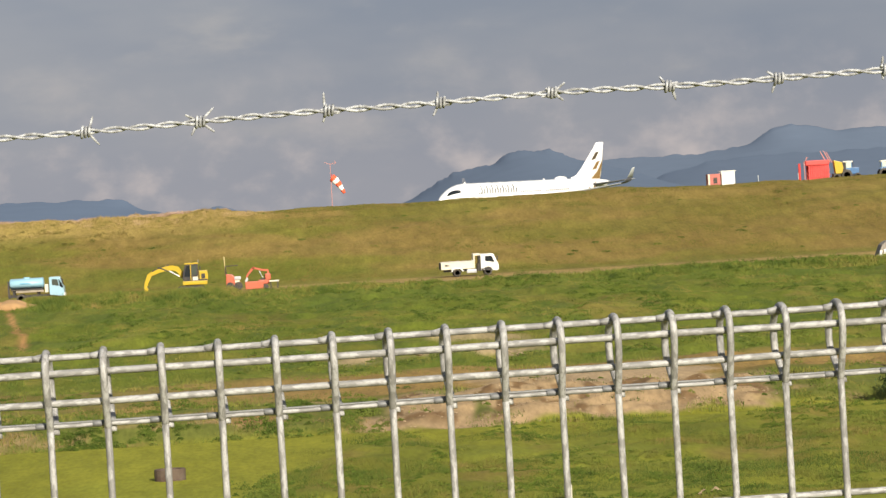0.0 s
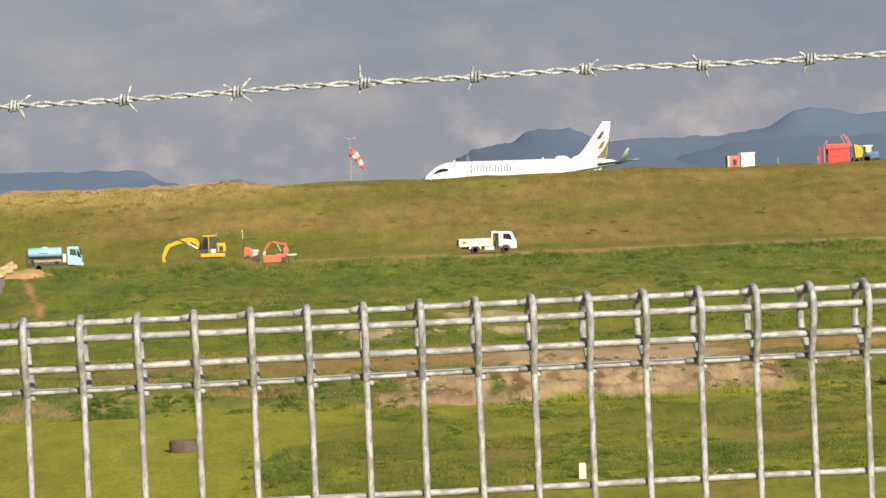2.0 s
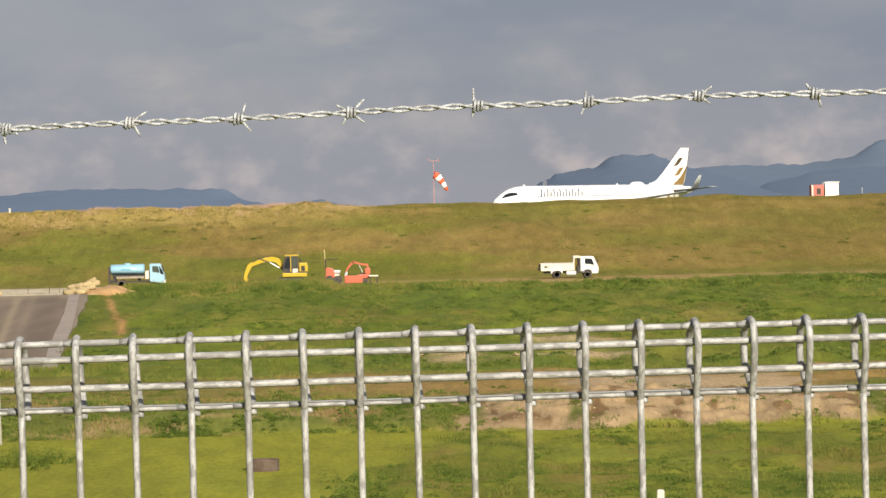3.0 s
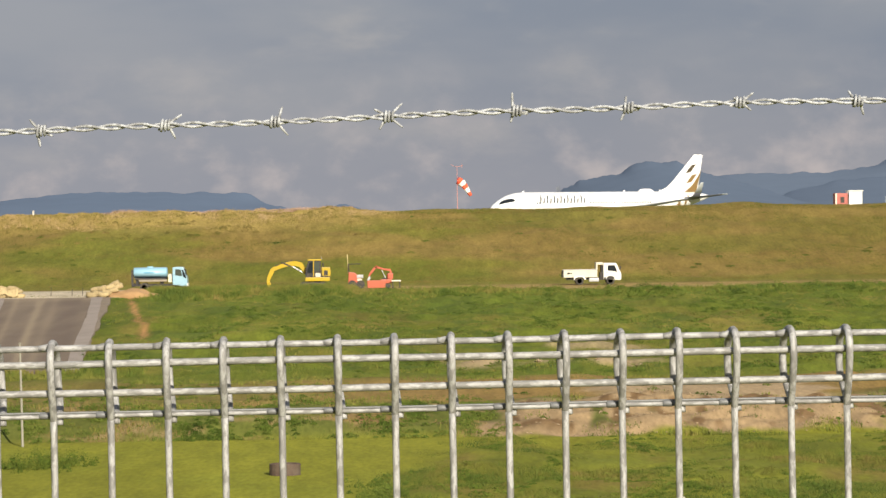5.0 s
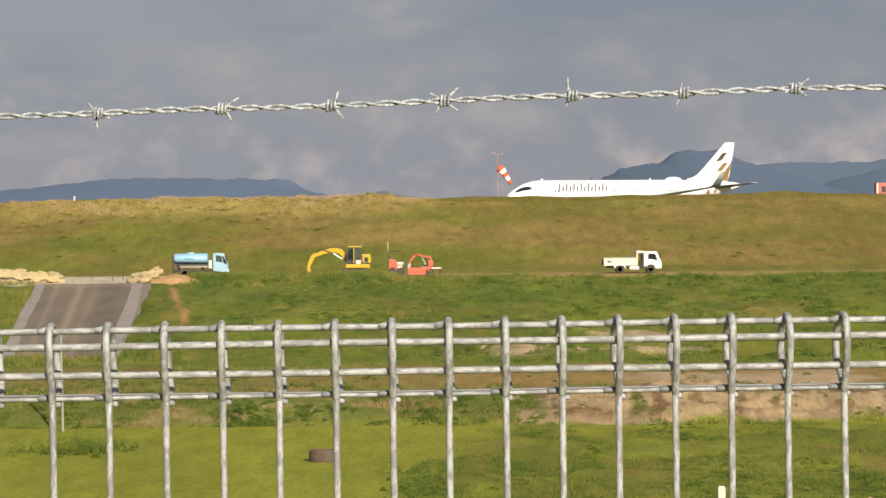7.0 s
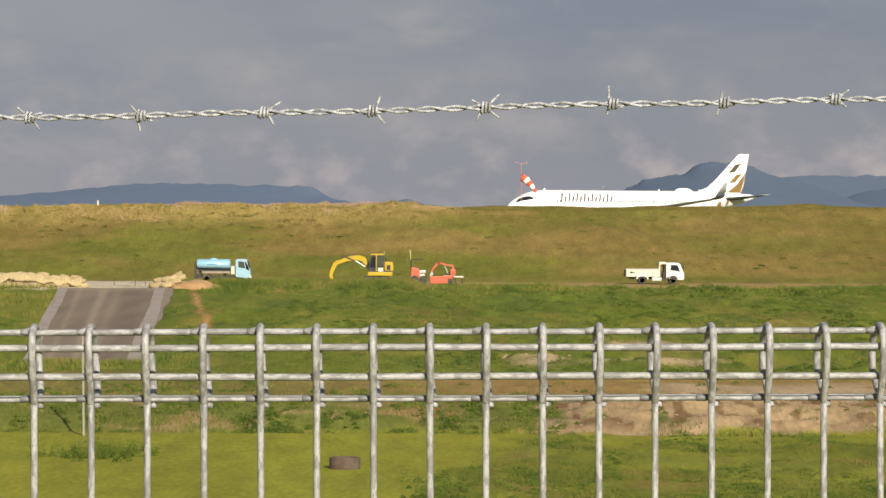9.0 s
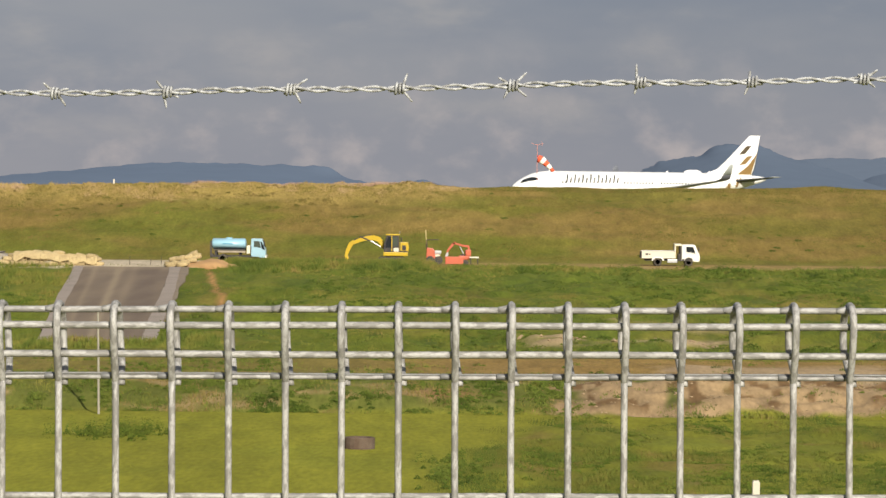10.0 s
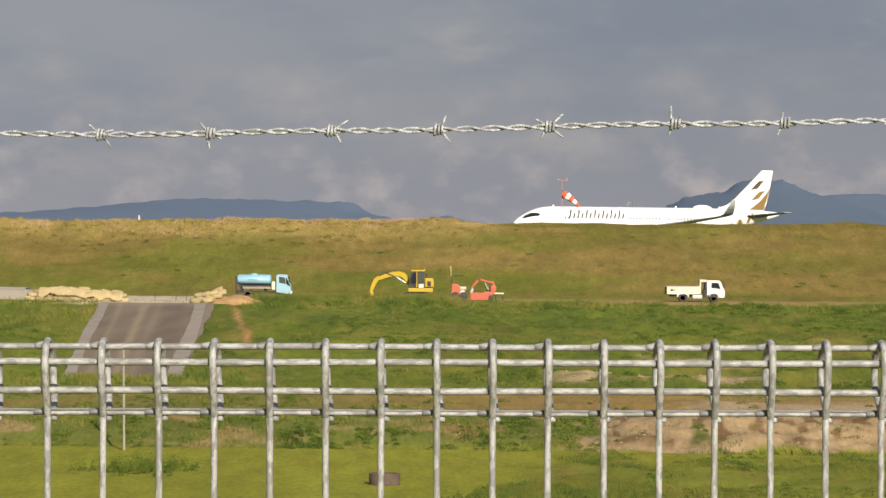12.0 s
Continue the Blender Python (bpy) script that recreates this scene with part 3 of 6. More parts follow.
def build_ground():
    xs = np.concatenate([[-5000, -2500, -1200, -600, -300, -180, -120, -90, -70], np.arange(-56, -26, 0.5), np.arange(-26, 2, 0.3), np.arange(2, 25, 0.14), np.arange(25, 44, 0.3), np.arange(44, 72, 0.5), [76, 84, 94, 110, 140, 200, 320, 600, 1200, 2500, 5000]])
    ys = np.concatenate([[-5000, -2000, -600, -200, -60, -20, -8, 0, 2, 3.5, 5, 8, 12, 20, 30, 40, 50, 60, 70, 80], np.arange(86, 132, 0.6), np.arange(132, 146, 0.25),
                         np.arange(146, 240, 0.6), np.arange(240, 306, 0.5), np.arange(306, 350, 3), [360, 400, 440, 448, 456, 462, 468, 500, 600, 900, 1500, 2500, 3500, 5000]])
    X, Y = np.meshgrid(xs, ys)
    x, y = X.ravel(), Y.ravel()
    v = np.stack([x, y, height(x, y)], 1)
    nx, ny = len(xs), len(ys)
    i = (np.arange(ny - 1)[:, None] * nx + np.arange(nx - 1)[None, :]).ravel()
    me = bpy.data.meshes.new("ground")
    me.from_pydata(v, [], np.stack([i, i + 1, i + 1 + nx, i + nx], 1).tolist())
    me.polygons.foreach_set("use_smooth", np.ones(len(i), bool))
    col = me.color_attributes.new("turf", "FLOAT_COLOR", "POINT")
    col.data.foreach_set("color", np.concatenate([ground_colour(x, y), np.ones((len(x), 1))], 1).ravel())
    m = bpy.data.materials.new("turf_and_soil")
    m.use_nodes = True
    nt = m.node_tree
    N, L = nt.nodes.new, nt.links.new
    b = nt.nodes["Principled BSDF"]
    at, hsv, co = N("ShaderNodeAttribute"), N("ShaderNodeHueSaturation"), N("ShaderNodeTexCoord")
    at.attribute_name = "turf"
    L(at.outputs["Color"], hsv.inputs["Color"])
    last = None
    for s, lo, hi in ((0.12, 0.84, 1.16), (0.9, 0.80, 1.20), (5.0, 0.80, 1.20)):
        mp, nz, r = N("ShaderNodeMapping"), N("ShaderNodeTexNoise"), N("ShaderNodeMapRange")
        mp.inputs["Scale"].default_value = (1.0, 0.22, 1.0)
        L(co.outputs["Object"], mp.inputs["Vector"])
        L(mp.outputs[0], nz.inputs["Vector"])
        nz.inputs["Scale"].default_value, nz.inputs["Detail"].default_value = s, 5
        L(nz.outputs["Fac"], r.inputs["Value"])
        r.inputs["From Min"].default_value, r.inputs["From Max"].default_value = 0.25, 0.75
        r.inputs["To Min"].default_value, r.inputs["To Max"].default_value = lo, hi
        if last is not None:
            mu = N("ShaderNodeMath")
            mu.operation = "MULTIPLY"
            L(last, mu.inputs[0])
            L(r.outputs[0], mu.inputs[1])
            last = mu.outputs[0]
        else:
            last = r.outputs[0]
    L(last, hsv.inputs["Value"])
    L(hsv.outputs[0], b.inputs["Base Color"])
    bp = N("ShaderNodeBump")
    bp.inputs["Strength"].default_value, bp.inputs["Distance"].default_value = 0.25, 0.10
    L(nz.outputs["Fac"], bp.inputs["Height"])
    L(bp.outputs[0], b.inputs["Normal"])
    b.inputs["Roughness"].default_value, b.inputs["Specular IOR Level"].default_value = 0.95, 0.1
    me.materials.append(m)
    tagged(new("ground", me), "grassy ground with a meadow, sandy bank and olive embankment", "ground", kind="structure")


build_ground()


def build_hills(name, dist, depth, az, el, mat, label, seed):
    """A range of hills: ridge heights (as slopes over the distance) at bearings (as x over distance), drawn out into a body with flanks."""
    n = 240
    a = np.linspace(az[0], az[-1], n)
    e = np.interp(a, az, el)
    e = np.convolve(np.pad(e, 1, "edge"), np.array([0.25, 0.5, 0.25]), "valid")
    r = np.random.RandomState(seed)
    for k, amp in ((60, 0.00034), (140, 0.00018)):
        e = e + amp * np.interp(np.linspace(0, k, n), np.arange(k + 1), r.uniform(-1, 1, k + 1)) * np.minimum(1, np.maximum(e, 0) / 0.005)
    rows = []
    for f, g, k in ((-1.0, 0.0, 81), (-0.65, 0.35, 81), (-0.28, 0.72, 61), (-0.10, 0.90, 35), (-0.035, 0.965, 11), (0.0, 1.0, 1), (0.5, 0.6, 35), (1.0, 0.0, 35)):
        yy = dist + f * depth + 0 * a
        h = np.minimum(np.convolve(np.pad(e, k // 2, "edge"), np.ones(k) / k, "valid"), (1.02 if f < -0.2 else 1.0) * e / max(g, 0.3))
        rows.append(np.stack([a * dist, yy, 1.6 * g + h * dist * g - 3.0 * (g == 0)], 1))
    v = np.concatenate(rows)
    i = (np.arange(len(rows) - 1)[:, None] * n + np.arange(n - 1)[None, :]).ravel()
    me = bpy.data.meshes.new(name)
    me.from_pydata(v, [], np.stack([i, i + 1, i + 1 + n, i + n], 1).tolist())
    me.materials.append(mat)
    for p in me.polygons:
        p.use_smooth = True
    tagged(new(name, me), label, "hills", kind="structure")


# the ranges take their distance haze from their painted blues
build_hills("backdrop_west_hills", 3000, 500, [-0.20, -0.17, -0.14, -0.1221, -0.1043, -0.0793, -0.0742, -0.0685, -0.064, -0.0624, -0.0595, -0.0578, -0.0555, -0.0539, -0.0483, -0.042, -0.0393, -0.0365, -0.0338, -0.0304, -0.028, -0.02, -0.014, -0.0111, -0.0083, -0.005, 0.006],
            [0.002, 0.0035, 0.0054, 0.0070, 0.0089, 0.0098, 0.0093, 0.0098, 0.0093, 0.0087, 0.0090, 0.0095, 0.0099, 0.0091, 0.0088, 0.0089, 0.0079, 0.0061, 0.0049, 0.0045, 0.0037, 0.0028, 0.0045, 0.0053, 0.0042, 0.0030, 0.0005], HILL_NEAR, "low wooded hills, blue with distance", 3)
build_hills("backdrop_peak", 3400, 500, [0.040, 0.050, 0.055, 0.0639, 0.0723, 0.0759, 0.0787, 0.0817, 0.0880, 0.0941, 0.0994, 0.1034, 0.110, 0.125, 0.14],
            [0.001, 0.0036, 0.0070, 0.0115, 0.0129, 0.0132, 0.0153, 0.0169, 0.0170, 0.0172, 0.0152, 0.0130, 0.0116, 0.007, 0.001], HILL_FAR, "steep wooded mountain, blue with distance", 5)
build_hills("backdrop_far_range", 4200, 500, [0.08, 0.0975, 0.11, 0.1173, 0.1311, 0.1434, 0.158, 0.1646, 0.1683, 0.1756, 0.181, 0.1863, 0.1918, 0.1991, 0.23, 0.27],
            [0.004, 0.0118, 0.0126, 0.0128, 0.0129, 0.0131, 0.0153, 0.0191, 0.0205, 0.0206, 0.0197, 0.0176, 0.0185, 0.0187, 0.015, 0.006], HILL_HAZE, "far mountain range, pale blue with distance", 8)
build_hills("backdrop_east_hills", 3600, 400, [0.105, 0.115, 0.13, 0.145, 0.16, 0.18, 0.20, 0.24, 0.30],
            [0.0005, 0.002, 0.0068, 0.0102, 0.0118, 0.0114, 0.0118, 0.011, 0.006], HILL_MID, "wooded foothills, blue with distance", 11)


# ---- the asphalt ramp ----
def build_ramp():
    ramp = thing("access_ramp", pose(0, 0, 0), "dusty asphalt ramp with pale concrete edges up a grassy bank", "ramp", kind="structure")
    ys = np.linspace(172.4, 236.2, 80)

    def strip(name, left, right, lift, mat, label=""):
        bm = bmesh.new()
        top, low = [], []
        for y in ys:
            z = float(np.interp(y, PROFILE_Y, PROFILE_Z)) + lift
            a, b = left(y), right(y)
            top.append((bm.verts.new((a, y, z)), bm.verts.new((b, y, z))))
            low.append((bm.verts.new((a, y, z - 0.5)), bm.verts.new((b, y, z - 0.5))))
        for i in range(len(ys) - 1):
            bm.faces.new((top[i][0], top[i][1], top[i + 1][1], top[i + 1][0]))
            bm.faces.new((top[i][0], top[i + 1][0], low[i + 1][0], low[i][0]))
            bm.faces.new((top[i][1], low[i][1], low[i + 1][1], top[i + 1][1]))
        for i in (0, len(ys) - 1):
            bm.faces.new((top[i][0], low[i][0], low[i][1], top[i][1]))
        bmesh.ops.recalc_face_normals(bm, faces=bm.faces[:])
        part(name, bm, mat, ramp, label)

    s = ramp_sides
    w = lambda y, k: 0.07 * math.sin(y * 0.11 + k) + 0.02 * math.sin(y * 0.53 + 2 * k)
    edge = lambda y, k: 0.22 * float(lumps(0, y, 4.0, k)) + 0.10 * float(lumps(0, y, 1.6, k + 3))
    # the road surface, dusty along the wheel tracks
    rows, cols = 90, 70
    v, c = [], []
    for y in np.linspace(172.4, 236.2, rows):
        z = float(np.interp(y, PROFILE_Y, PROFILE_Z)) + 0.10
        u = np.linspace(0, 1, cols)
        x = s(y)[1] + (s(y)[2] - s(y)[1]) * u
        v.append(np.stack([x, y + 0 * x, z + 0 * x], 1))
        dust = 0.30 + 0.16 * lumps(x, y * 0.08, 0.5, 1) + 0.12 * lumps(x, y * 0.3, 1.6, 2)
        for at, wide, k in ((0.16, 0.035, 0.45), (0.43, 0.045, 0.75), (0.60, 0.05, 0.30)):
            dust = dust + k * np.exp(-((u - at - 0.004 * math.sin(y * 0.15)) / wide) ** 2)
        dust = dust - 0.22 * np.exp(-((u - 0.80) / 0.14) ** 2) + 0.5 * smooth(y, 231, 236)
        dust = np.clip(dust, 0, 1)[:, None]
        c.append(np.concatenate([np.array([0.122, 0.084, 0.056]) * (1 - dust) + np.array([0.262, 0.198, 0.122]) * dust, np.ones((cols, 1))], 1))
    i = (np.arange(rows - 1)[:, None] * cols + np.arange(cols - 1)[None, :]).ravel()
    me = bpy.data.meshes.new("road_surface")
    me.from_pydata(np.concatenate(v), [], np.stack([i, i + 1, i + 1 + cols, i + cols], 1).tolist())
    me.color_attributes.new("dust", "FLOAT_COLOR", "POINT").data.foreach_set("color", np.concatenate(c).ravel())
    m = material("dusty_asphalt", (0.15, 0.116, 0.086), 0.92, 0, 0.2, 0.5, 9, 0.3)
    nt = m.node_tree
    at, mx = nt.nodes.new("ShaderNodeAttribute"), nt.nodes.new("ShaderNodeMix")
    at.attribute_name = "dust"
    b = nt.nodes["Principled BSDF"]
    mx.data_type = "RGBA"
    mx.inputs[0].default_value = 0.85
    nt.links.new(b.inputs["Base Color"].links[0].from_socket, mx.inputs[6])
    nt.links.new(at.outputs["Color"], mx.inputs[7])
    nt.links.new(mx.outputs[2], b.inputs["Base Color"])
    me.materials.append(m)
    new("road_surface", me).parent = ramp
    strip("road_bed", lambda y: s(y)[1], lambda y: s(y)[2], 0.092, ASPHALT)
    strip("kerb_strip", lambda y: s(y)[1] - 0.62 + w(y, 1), lambda y: s(y)[1] + 0.08 + w(y, 2), 0.13, KERB, "pale concrete edge strip")
    strip("verge_strip", lambda y: s(y)[0] + 0.15 + edge(y, 5), lambda y: s(y)[1] - 0.5, 0.09, RUT, "dusty gravel verge")
    strip("kerb_strip", lambda y: s(y)[2] - 0.05 + w(y, 3), lambda y: s(y)[2] + 0.8 + w(y, 4), 0.13, KERB, "pale concrete edge strip")
    strip("verge_strip", lambda y: s(y)[2] + 0.7, lambda y: s(y)[3] - 0.1 + edge(y, 6), 0.09, RUT, "dusty gravel verge")


build_ramp()


# ---- the mesh fence and its barbed wire ----
FENCE = Matrix.Translation((0.1494, 2.7980, 0)) @ pose(0, 0, 0, 0, 0, math.degrees(0.0161)) @ Matrix.Rotation(-0.0056, 4, "Y")
TOP = 1.5075


def build_fence():
    fence = thing("mesh_fence", FENCE, "galvanised steel mesh fence with a looped top edge", "fence")
    knots = [(0, -TOP + 0.02), (0, -0.30), (0, -0.085), (0, -0.075), (-0.004, -0.064), (-0.011, -0.052), (-0.017, -0.039), (-0.0205, -0.027), (-0.0195, -0.0155), (-0.013, -0.0080), (-0.003, -0.0045),
             (0.010, -0.0050), (0.024, -0.0090), (0.036, -0.016), (0.042, -0.028), (0.043, -0.046), (0.037, -0.054), (0.024, -0.066), (0.0125, -0.0698), (0.0098, -0.0766)]
    path = []
    for i in range(len(knots) - 1):       # rounded through the knots
        p = [Vector((0, *knots[min(max(j, 0), len(knots) - 1)])) for j in (i - 1, i, i + 1, i + 2)]
        for k in range(1 if i < 2 else 3):
            u = k / (1 if i < 2 else 3)
            path.append(0.5 * (2 * p[1] + (p[2] - p[0]) * u + (2 * p[0] - 5 * p[1] + 4 * p[2] - p[3]) * u * u + (3 * p[1] - p[0] - 3 * p[2] + p[3]) * u ** 3) if i > 1 else p[1])
    path.append(Vector((0, *knots[-1])))
    for i, v in enumerate(path):           # the tail comes down beside the upright, not behind it
        v.x = 0.0042 * float(smooth(i, len(path) - 16, len(path) - 3))
    rod = None
    for k in range(-36, 37):
        m = pose(0.05 * k, 0, TOP, 0, 0.12 * math.sin(k * 2.3), 0.9 * math.sin(k * 1.7))
        if rod is None:
            rod = part("upright_rod", tube(path, [0.0031 if v.z < -0.07 and v.y < 0.005 else 0.0033 for v in path], 10), GALV, fence, smooth=True)
            rod.matrix_basis = m
        else:
            again(rod, "upright_rod", m, fence)
    for x in (-1.86, 1.86):
        post = part("fence_post", tube([(x, 0.045, 0), (x, 0.045, 1.46), (x, 0.045, 1.50)], [0.030, 0.030, 0.024], 12), GALV, fence, "round steel fence post", smooth=True)
        part("wire_arm", tube([(x, 0.045, 1.44), (x, 0.0, 1.56), (x, -0.090 - 0.016 * x, 1.70)], 0.011, 8), GALV, post, smooth=True)
    levels = [(0.004, -0.0092, 0.0029), (-0.0135, -0.0225, 0.0032), (-0.0060, -0.0485, 0.0032), (0.0064, -0.0693, 0.0020)]
    levels += [(0.0064, -0.1750 - 0.15 * i, 0.0031) for i in range(9)]
    for y, z, r in levels:
        bm = tube([(x, 0.0002 * math.sin(9 * x + z * 60), 0.0003 * math.sin(14 * x + z * 90)) for x in np.linspace(-1.83, 1.83, 60)], r, 8)
        o = part("cross_rod", bm, GALV_BAR, fence, smooth=True)
        o.matrix_basis = pose(0, y, TOP + z)
    # thin dark rod added as the lowest folded rod's dark upper edge
    bm = tube([(x, 0.0002 * math.sin(8 * x), 0.0004 * math.sin(11 * x)) for x in np.linspace(-1.83, 1.83, 60)], 0.0011, 8)
    part("tie_rod", bm, ZINC_DARK, fence, "thin dark rod above the lowest folded rod", smooth=True).matrix_basis = pose(0, 0.0066, TOP - 0.0664)
    # weld metal drawn out along the top rod beside each loop
    fillet = None
    for k in range(-36, 37):
        m = pose(0.05 * k, 0.0022, TOP - 0.0088)
        if fillet is None:
            fillet = part("weld_fillet", tube([(-0.012, 0.001, 0), (-0.008, 0.0006, 0.0001), (-0.005, 0, 0.0003), (-0.002, 0, 0.0005)], [0.0027, 0.0031, 0.0036, 0.0041], 8), GALV_BAR, fence, smooth=True)
            fillet.matrix_basis = m
        else:
            again(fillet, "weld_fillet", m, fence)
    # dark collars put the uprights' shadows onto the lowest folded rod
    collar_ob = None
    for k in range(-36, 37):
        m = pose(0.05 * k - 0.0085, 0.0058, TOP - 0.0685)
        if collar_ob is None:
            collar_ob = part("weld_collar", tube([(-0.0046, 0, 0), (-0.0042, 0, 0), (0.0042, 0, 0), (0.0046, 0, 0)], [0.0024, 0.0029, 0.0029, 0.0024], 8), ZINC_DARK, fence, "dark collar in place of the upright's shadow", smooth=True)
            collar_ob.matrix_basis = m
        else:
            again(collar_ob, "weld_collar", m, fence)


def wire_point(x):
    """The line of the barbed wire, with a slight sag and unevenness."""
    return Vector((x, 2.705 - 0.010 * math.cos(2.1 * (x - 0.1)) + 0.004 * math.sin(9 * x), np.interp(x, [-1.8, -0.256, -0.058, 0.038, 0.147, 0.338, 1.9], [1.672, 1.6845, 1.6905, 1.6925, 1.697, 1.7005, 1.722]) + 0.0008 * math.sin(23 * x)))


def build_barbed_wire():
    wire = thing("barbed_wire", pose(0, 0, 0), "twisted galvanised barbed wire stretched above the fence", "barbed wire")
    xs = np.arange(-1.712, 2.012, 0.0042)
    for ph in (0.0, math.pi):
        path = []
        for x in xs:
            a = 2 * math.pi * x / 0.047 + ph + 0.9 * math.sin(3.1 * x)
            path.append(wire_point(float(x)) + Vector((0, 0.00150 * math.cos(a), 0.00185 * math.sin(a))))
        part("strand", tube(path, 0.00128, 6), WIRE, wire, smooth=True)
    rnd = random.Random(12)
    # the barbs that hang in view, from west to east: where each sits and where its points reach (along and up, in millimetres)
    seen = {-0.352: ((-10, 9), (9, -11), (12, 4)), -0.256: ((-9, 10), (-1, -14), (10, -5)), -0.150: ((14, 9), (8, -12), (-7, -4)), -0.058: ((7, 13), (11, -12), (-10, -2)),
            0.038: ((-12, 7), (13, 11), (-8, -11), (12, -10)), 0.147: ((-3, 16), (-5, -10), (10, -3)), 0.243: ((-2, 10), (-8, -11), (9, -2)), 0.338: ((-10, -3), (11, 8), (9, -7), (-6, 4)),
            0.437: ((-7, 9), (6, -12), (9, 3)), 0.532: ((-10, 7), (-7, -12), (9, 2)), 0.625: ((-2, 12), (-3, -8), (5, -7)), 0.721: ((9, 8), (-6, -11), (-9, 4))}
    spots = [-1.66 + 0.101 * i for i in range(13)] + list(seen) + [0.82 + 0.101 * i for i in range(10)]
    for x in spots:
        tips = seen.get(x) or tuple((rnd.uniform(-12, 12), rnd.choice((-1, 1)) * rnd.uniform(6, 13)) for _ in range(3))
        base = wire_point(x)
        along = (wire_point(x + 0.01) - wire_point(x - 0.01)).normalized()
        side = along.cross(Vector((0, 0, 1))).normalized()
        up = side.cross(along)
        bm = bmesh.new()
        turns, n, a0 = 2.8, 40, rnd.uniform(0, 6.28)
        coil = []
        for k in range(n + 1):
            a = a0 + 2 * math.pi * turns * k / n
            s = 0.0084 * (k / n - 0.5)
            coil.append(base + along * s + (0.0043 + 0.0004 * math.sin(1.7 * a)) * (math.cos(a) * side + math.sin(a) * up))
        tube(coil, 0.00122, 6, bm)
        for dx, dz in tips:
            root = base + along * math.copysign(0.003, dx) + up * math.copysign(0.0028, dz) * 0.8 - side * rnd.uniform(0.0, 0.003)
            tip = base + along * dx * 0.001 + up * dz * 0.001 + side * rnd.uniform(-0.004, 0.004)
            back = base - up * math.copysign(0.0024, dz) + side * 0.002
            tube([back, root, root.lerp(tip, 0.55), root.lerp(tip, 0.9), tip], [0.0010, 0.00122, 0.00118, 0.0009, 0.00015], 6, bm)
        part("barb", bm, WIRE, wire, smooth=True)


build_fence()
build_barbed_wire()


# ---- the airliner ----
def circle(x, r, zc, n=28, sq=1.0):
    return [(x, r * math.cos(2 * math.pi * k / n), zc + r * sq * math.sin(2 * math.pi * k / n)) for k in range(n)]


FUSE = [(0.0, 0.05, 3.12), (0.12, 0.30, 3.13), (0.4, 0.58, 3.18), (0.9, 0.90, 3.27), (1.5, 1.17, 3.37), (2.2, 1.42, 3.49), (3.0, 1.66, 3.62), (3.8, 1.84, 3.71), (4.8, 1.98, 3.79), (6.0, 2.06, 3.83),
        (7.0, 2.07, 3.83), (18.0, 2.07, 3.83), (29.0, 2.07, 3.83), (32.0, 1.97, 3.92), (35.0, 1.73, 4.12), (38.0, 1.38, 4.40), (41.0, 0.93, 4.70), (43.4, 0.50, 4.95), (44.4, 0.24, 5.05)]


def fuse_at(x):
    xs = [s[0] for s in FUSE]
    return float(np.interp(x, xs, [s[1] for s in FUSE])), float(np.interp(x, xs, [s[2] for s in FUSE]))


def skin(x, z, side=-1, lift=0.012):
    """A point of the fuselage's side at x and height z."""
    r, c = fuse_at(x)
    d = max(-0.98, min(0.98, (z - c) / r))
    return (x, side * (r * math.sqrt(1 - d * d) + lift), z)


def patch(outline, side=-1, thick=0.02, steps=6):
    """A thin plate that follows the fuselage: outline as rows (x, z_low, z_high)."""
    bm = bmesh.new()
    grid = [[bm.verts.new(skin(x, lo + (hi - lo) * k / steps, side, thick)) for k in range(steps + 1)] for x, lo, hi in outline]
    for a, b in zip(grid, grid[1:]):
        for k in range(steps):
            bm.faces.new((a[k], a[k + 1], b[k + 1], b[k]))
    back = bmesh.ops.extrude_face_region(bm, geom=bm.faces[:])
    bmesh.ops.translate(bm, vec=(0, -side * thick, 0), verts=[v for v in back["geom"] if isinstance(v, bmesh.types.BMVert)])
    bmesh.ops.recalc_face_normals(bm, faces=bm.faces[:])
    return bm


def foil(sections, n=14):
    """A wing, fin or tailplane: sections (leading edge, chord, thickness, chord axis 'x', span axis vector)."""
    rings = []
    for le, chord, th, nrm in sections:
        ring = []
        for k in range(n):
            a = 2 * math.pi * k / n
            u = 0.5 - 0.5 * math.cos(a)
            w = th * chord * math.sin(a) * (0.55 + 0.75 * (1 - u)) * 0.5
            ring.append(Vector(le) + Vector((chord * u, 0, 0)) + Vector(nrm) * w)
        rings.append(ring)
    return loft(rings)


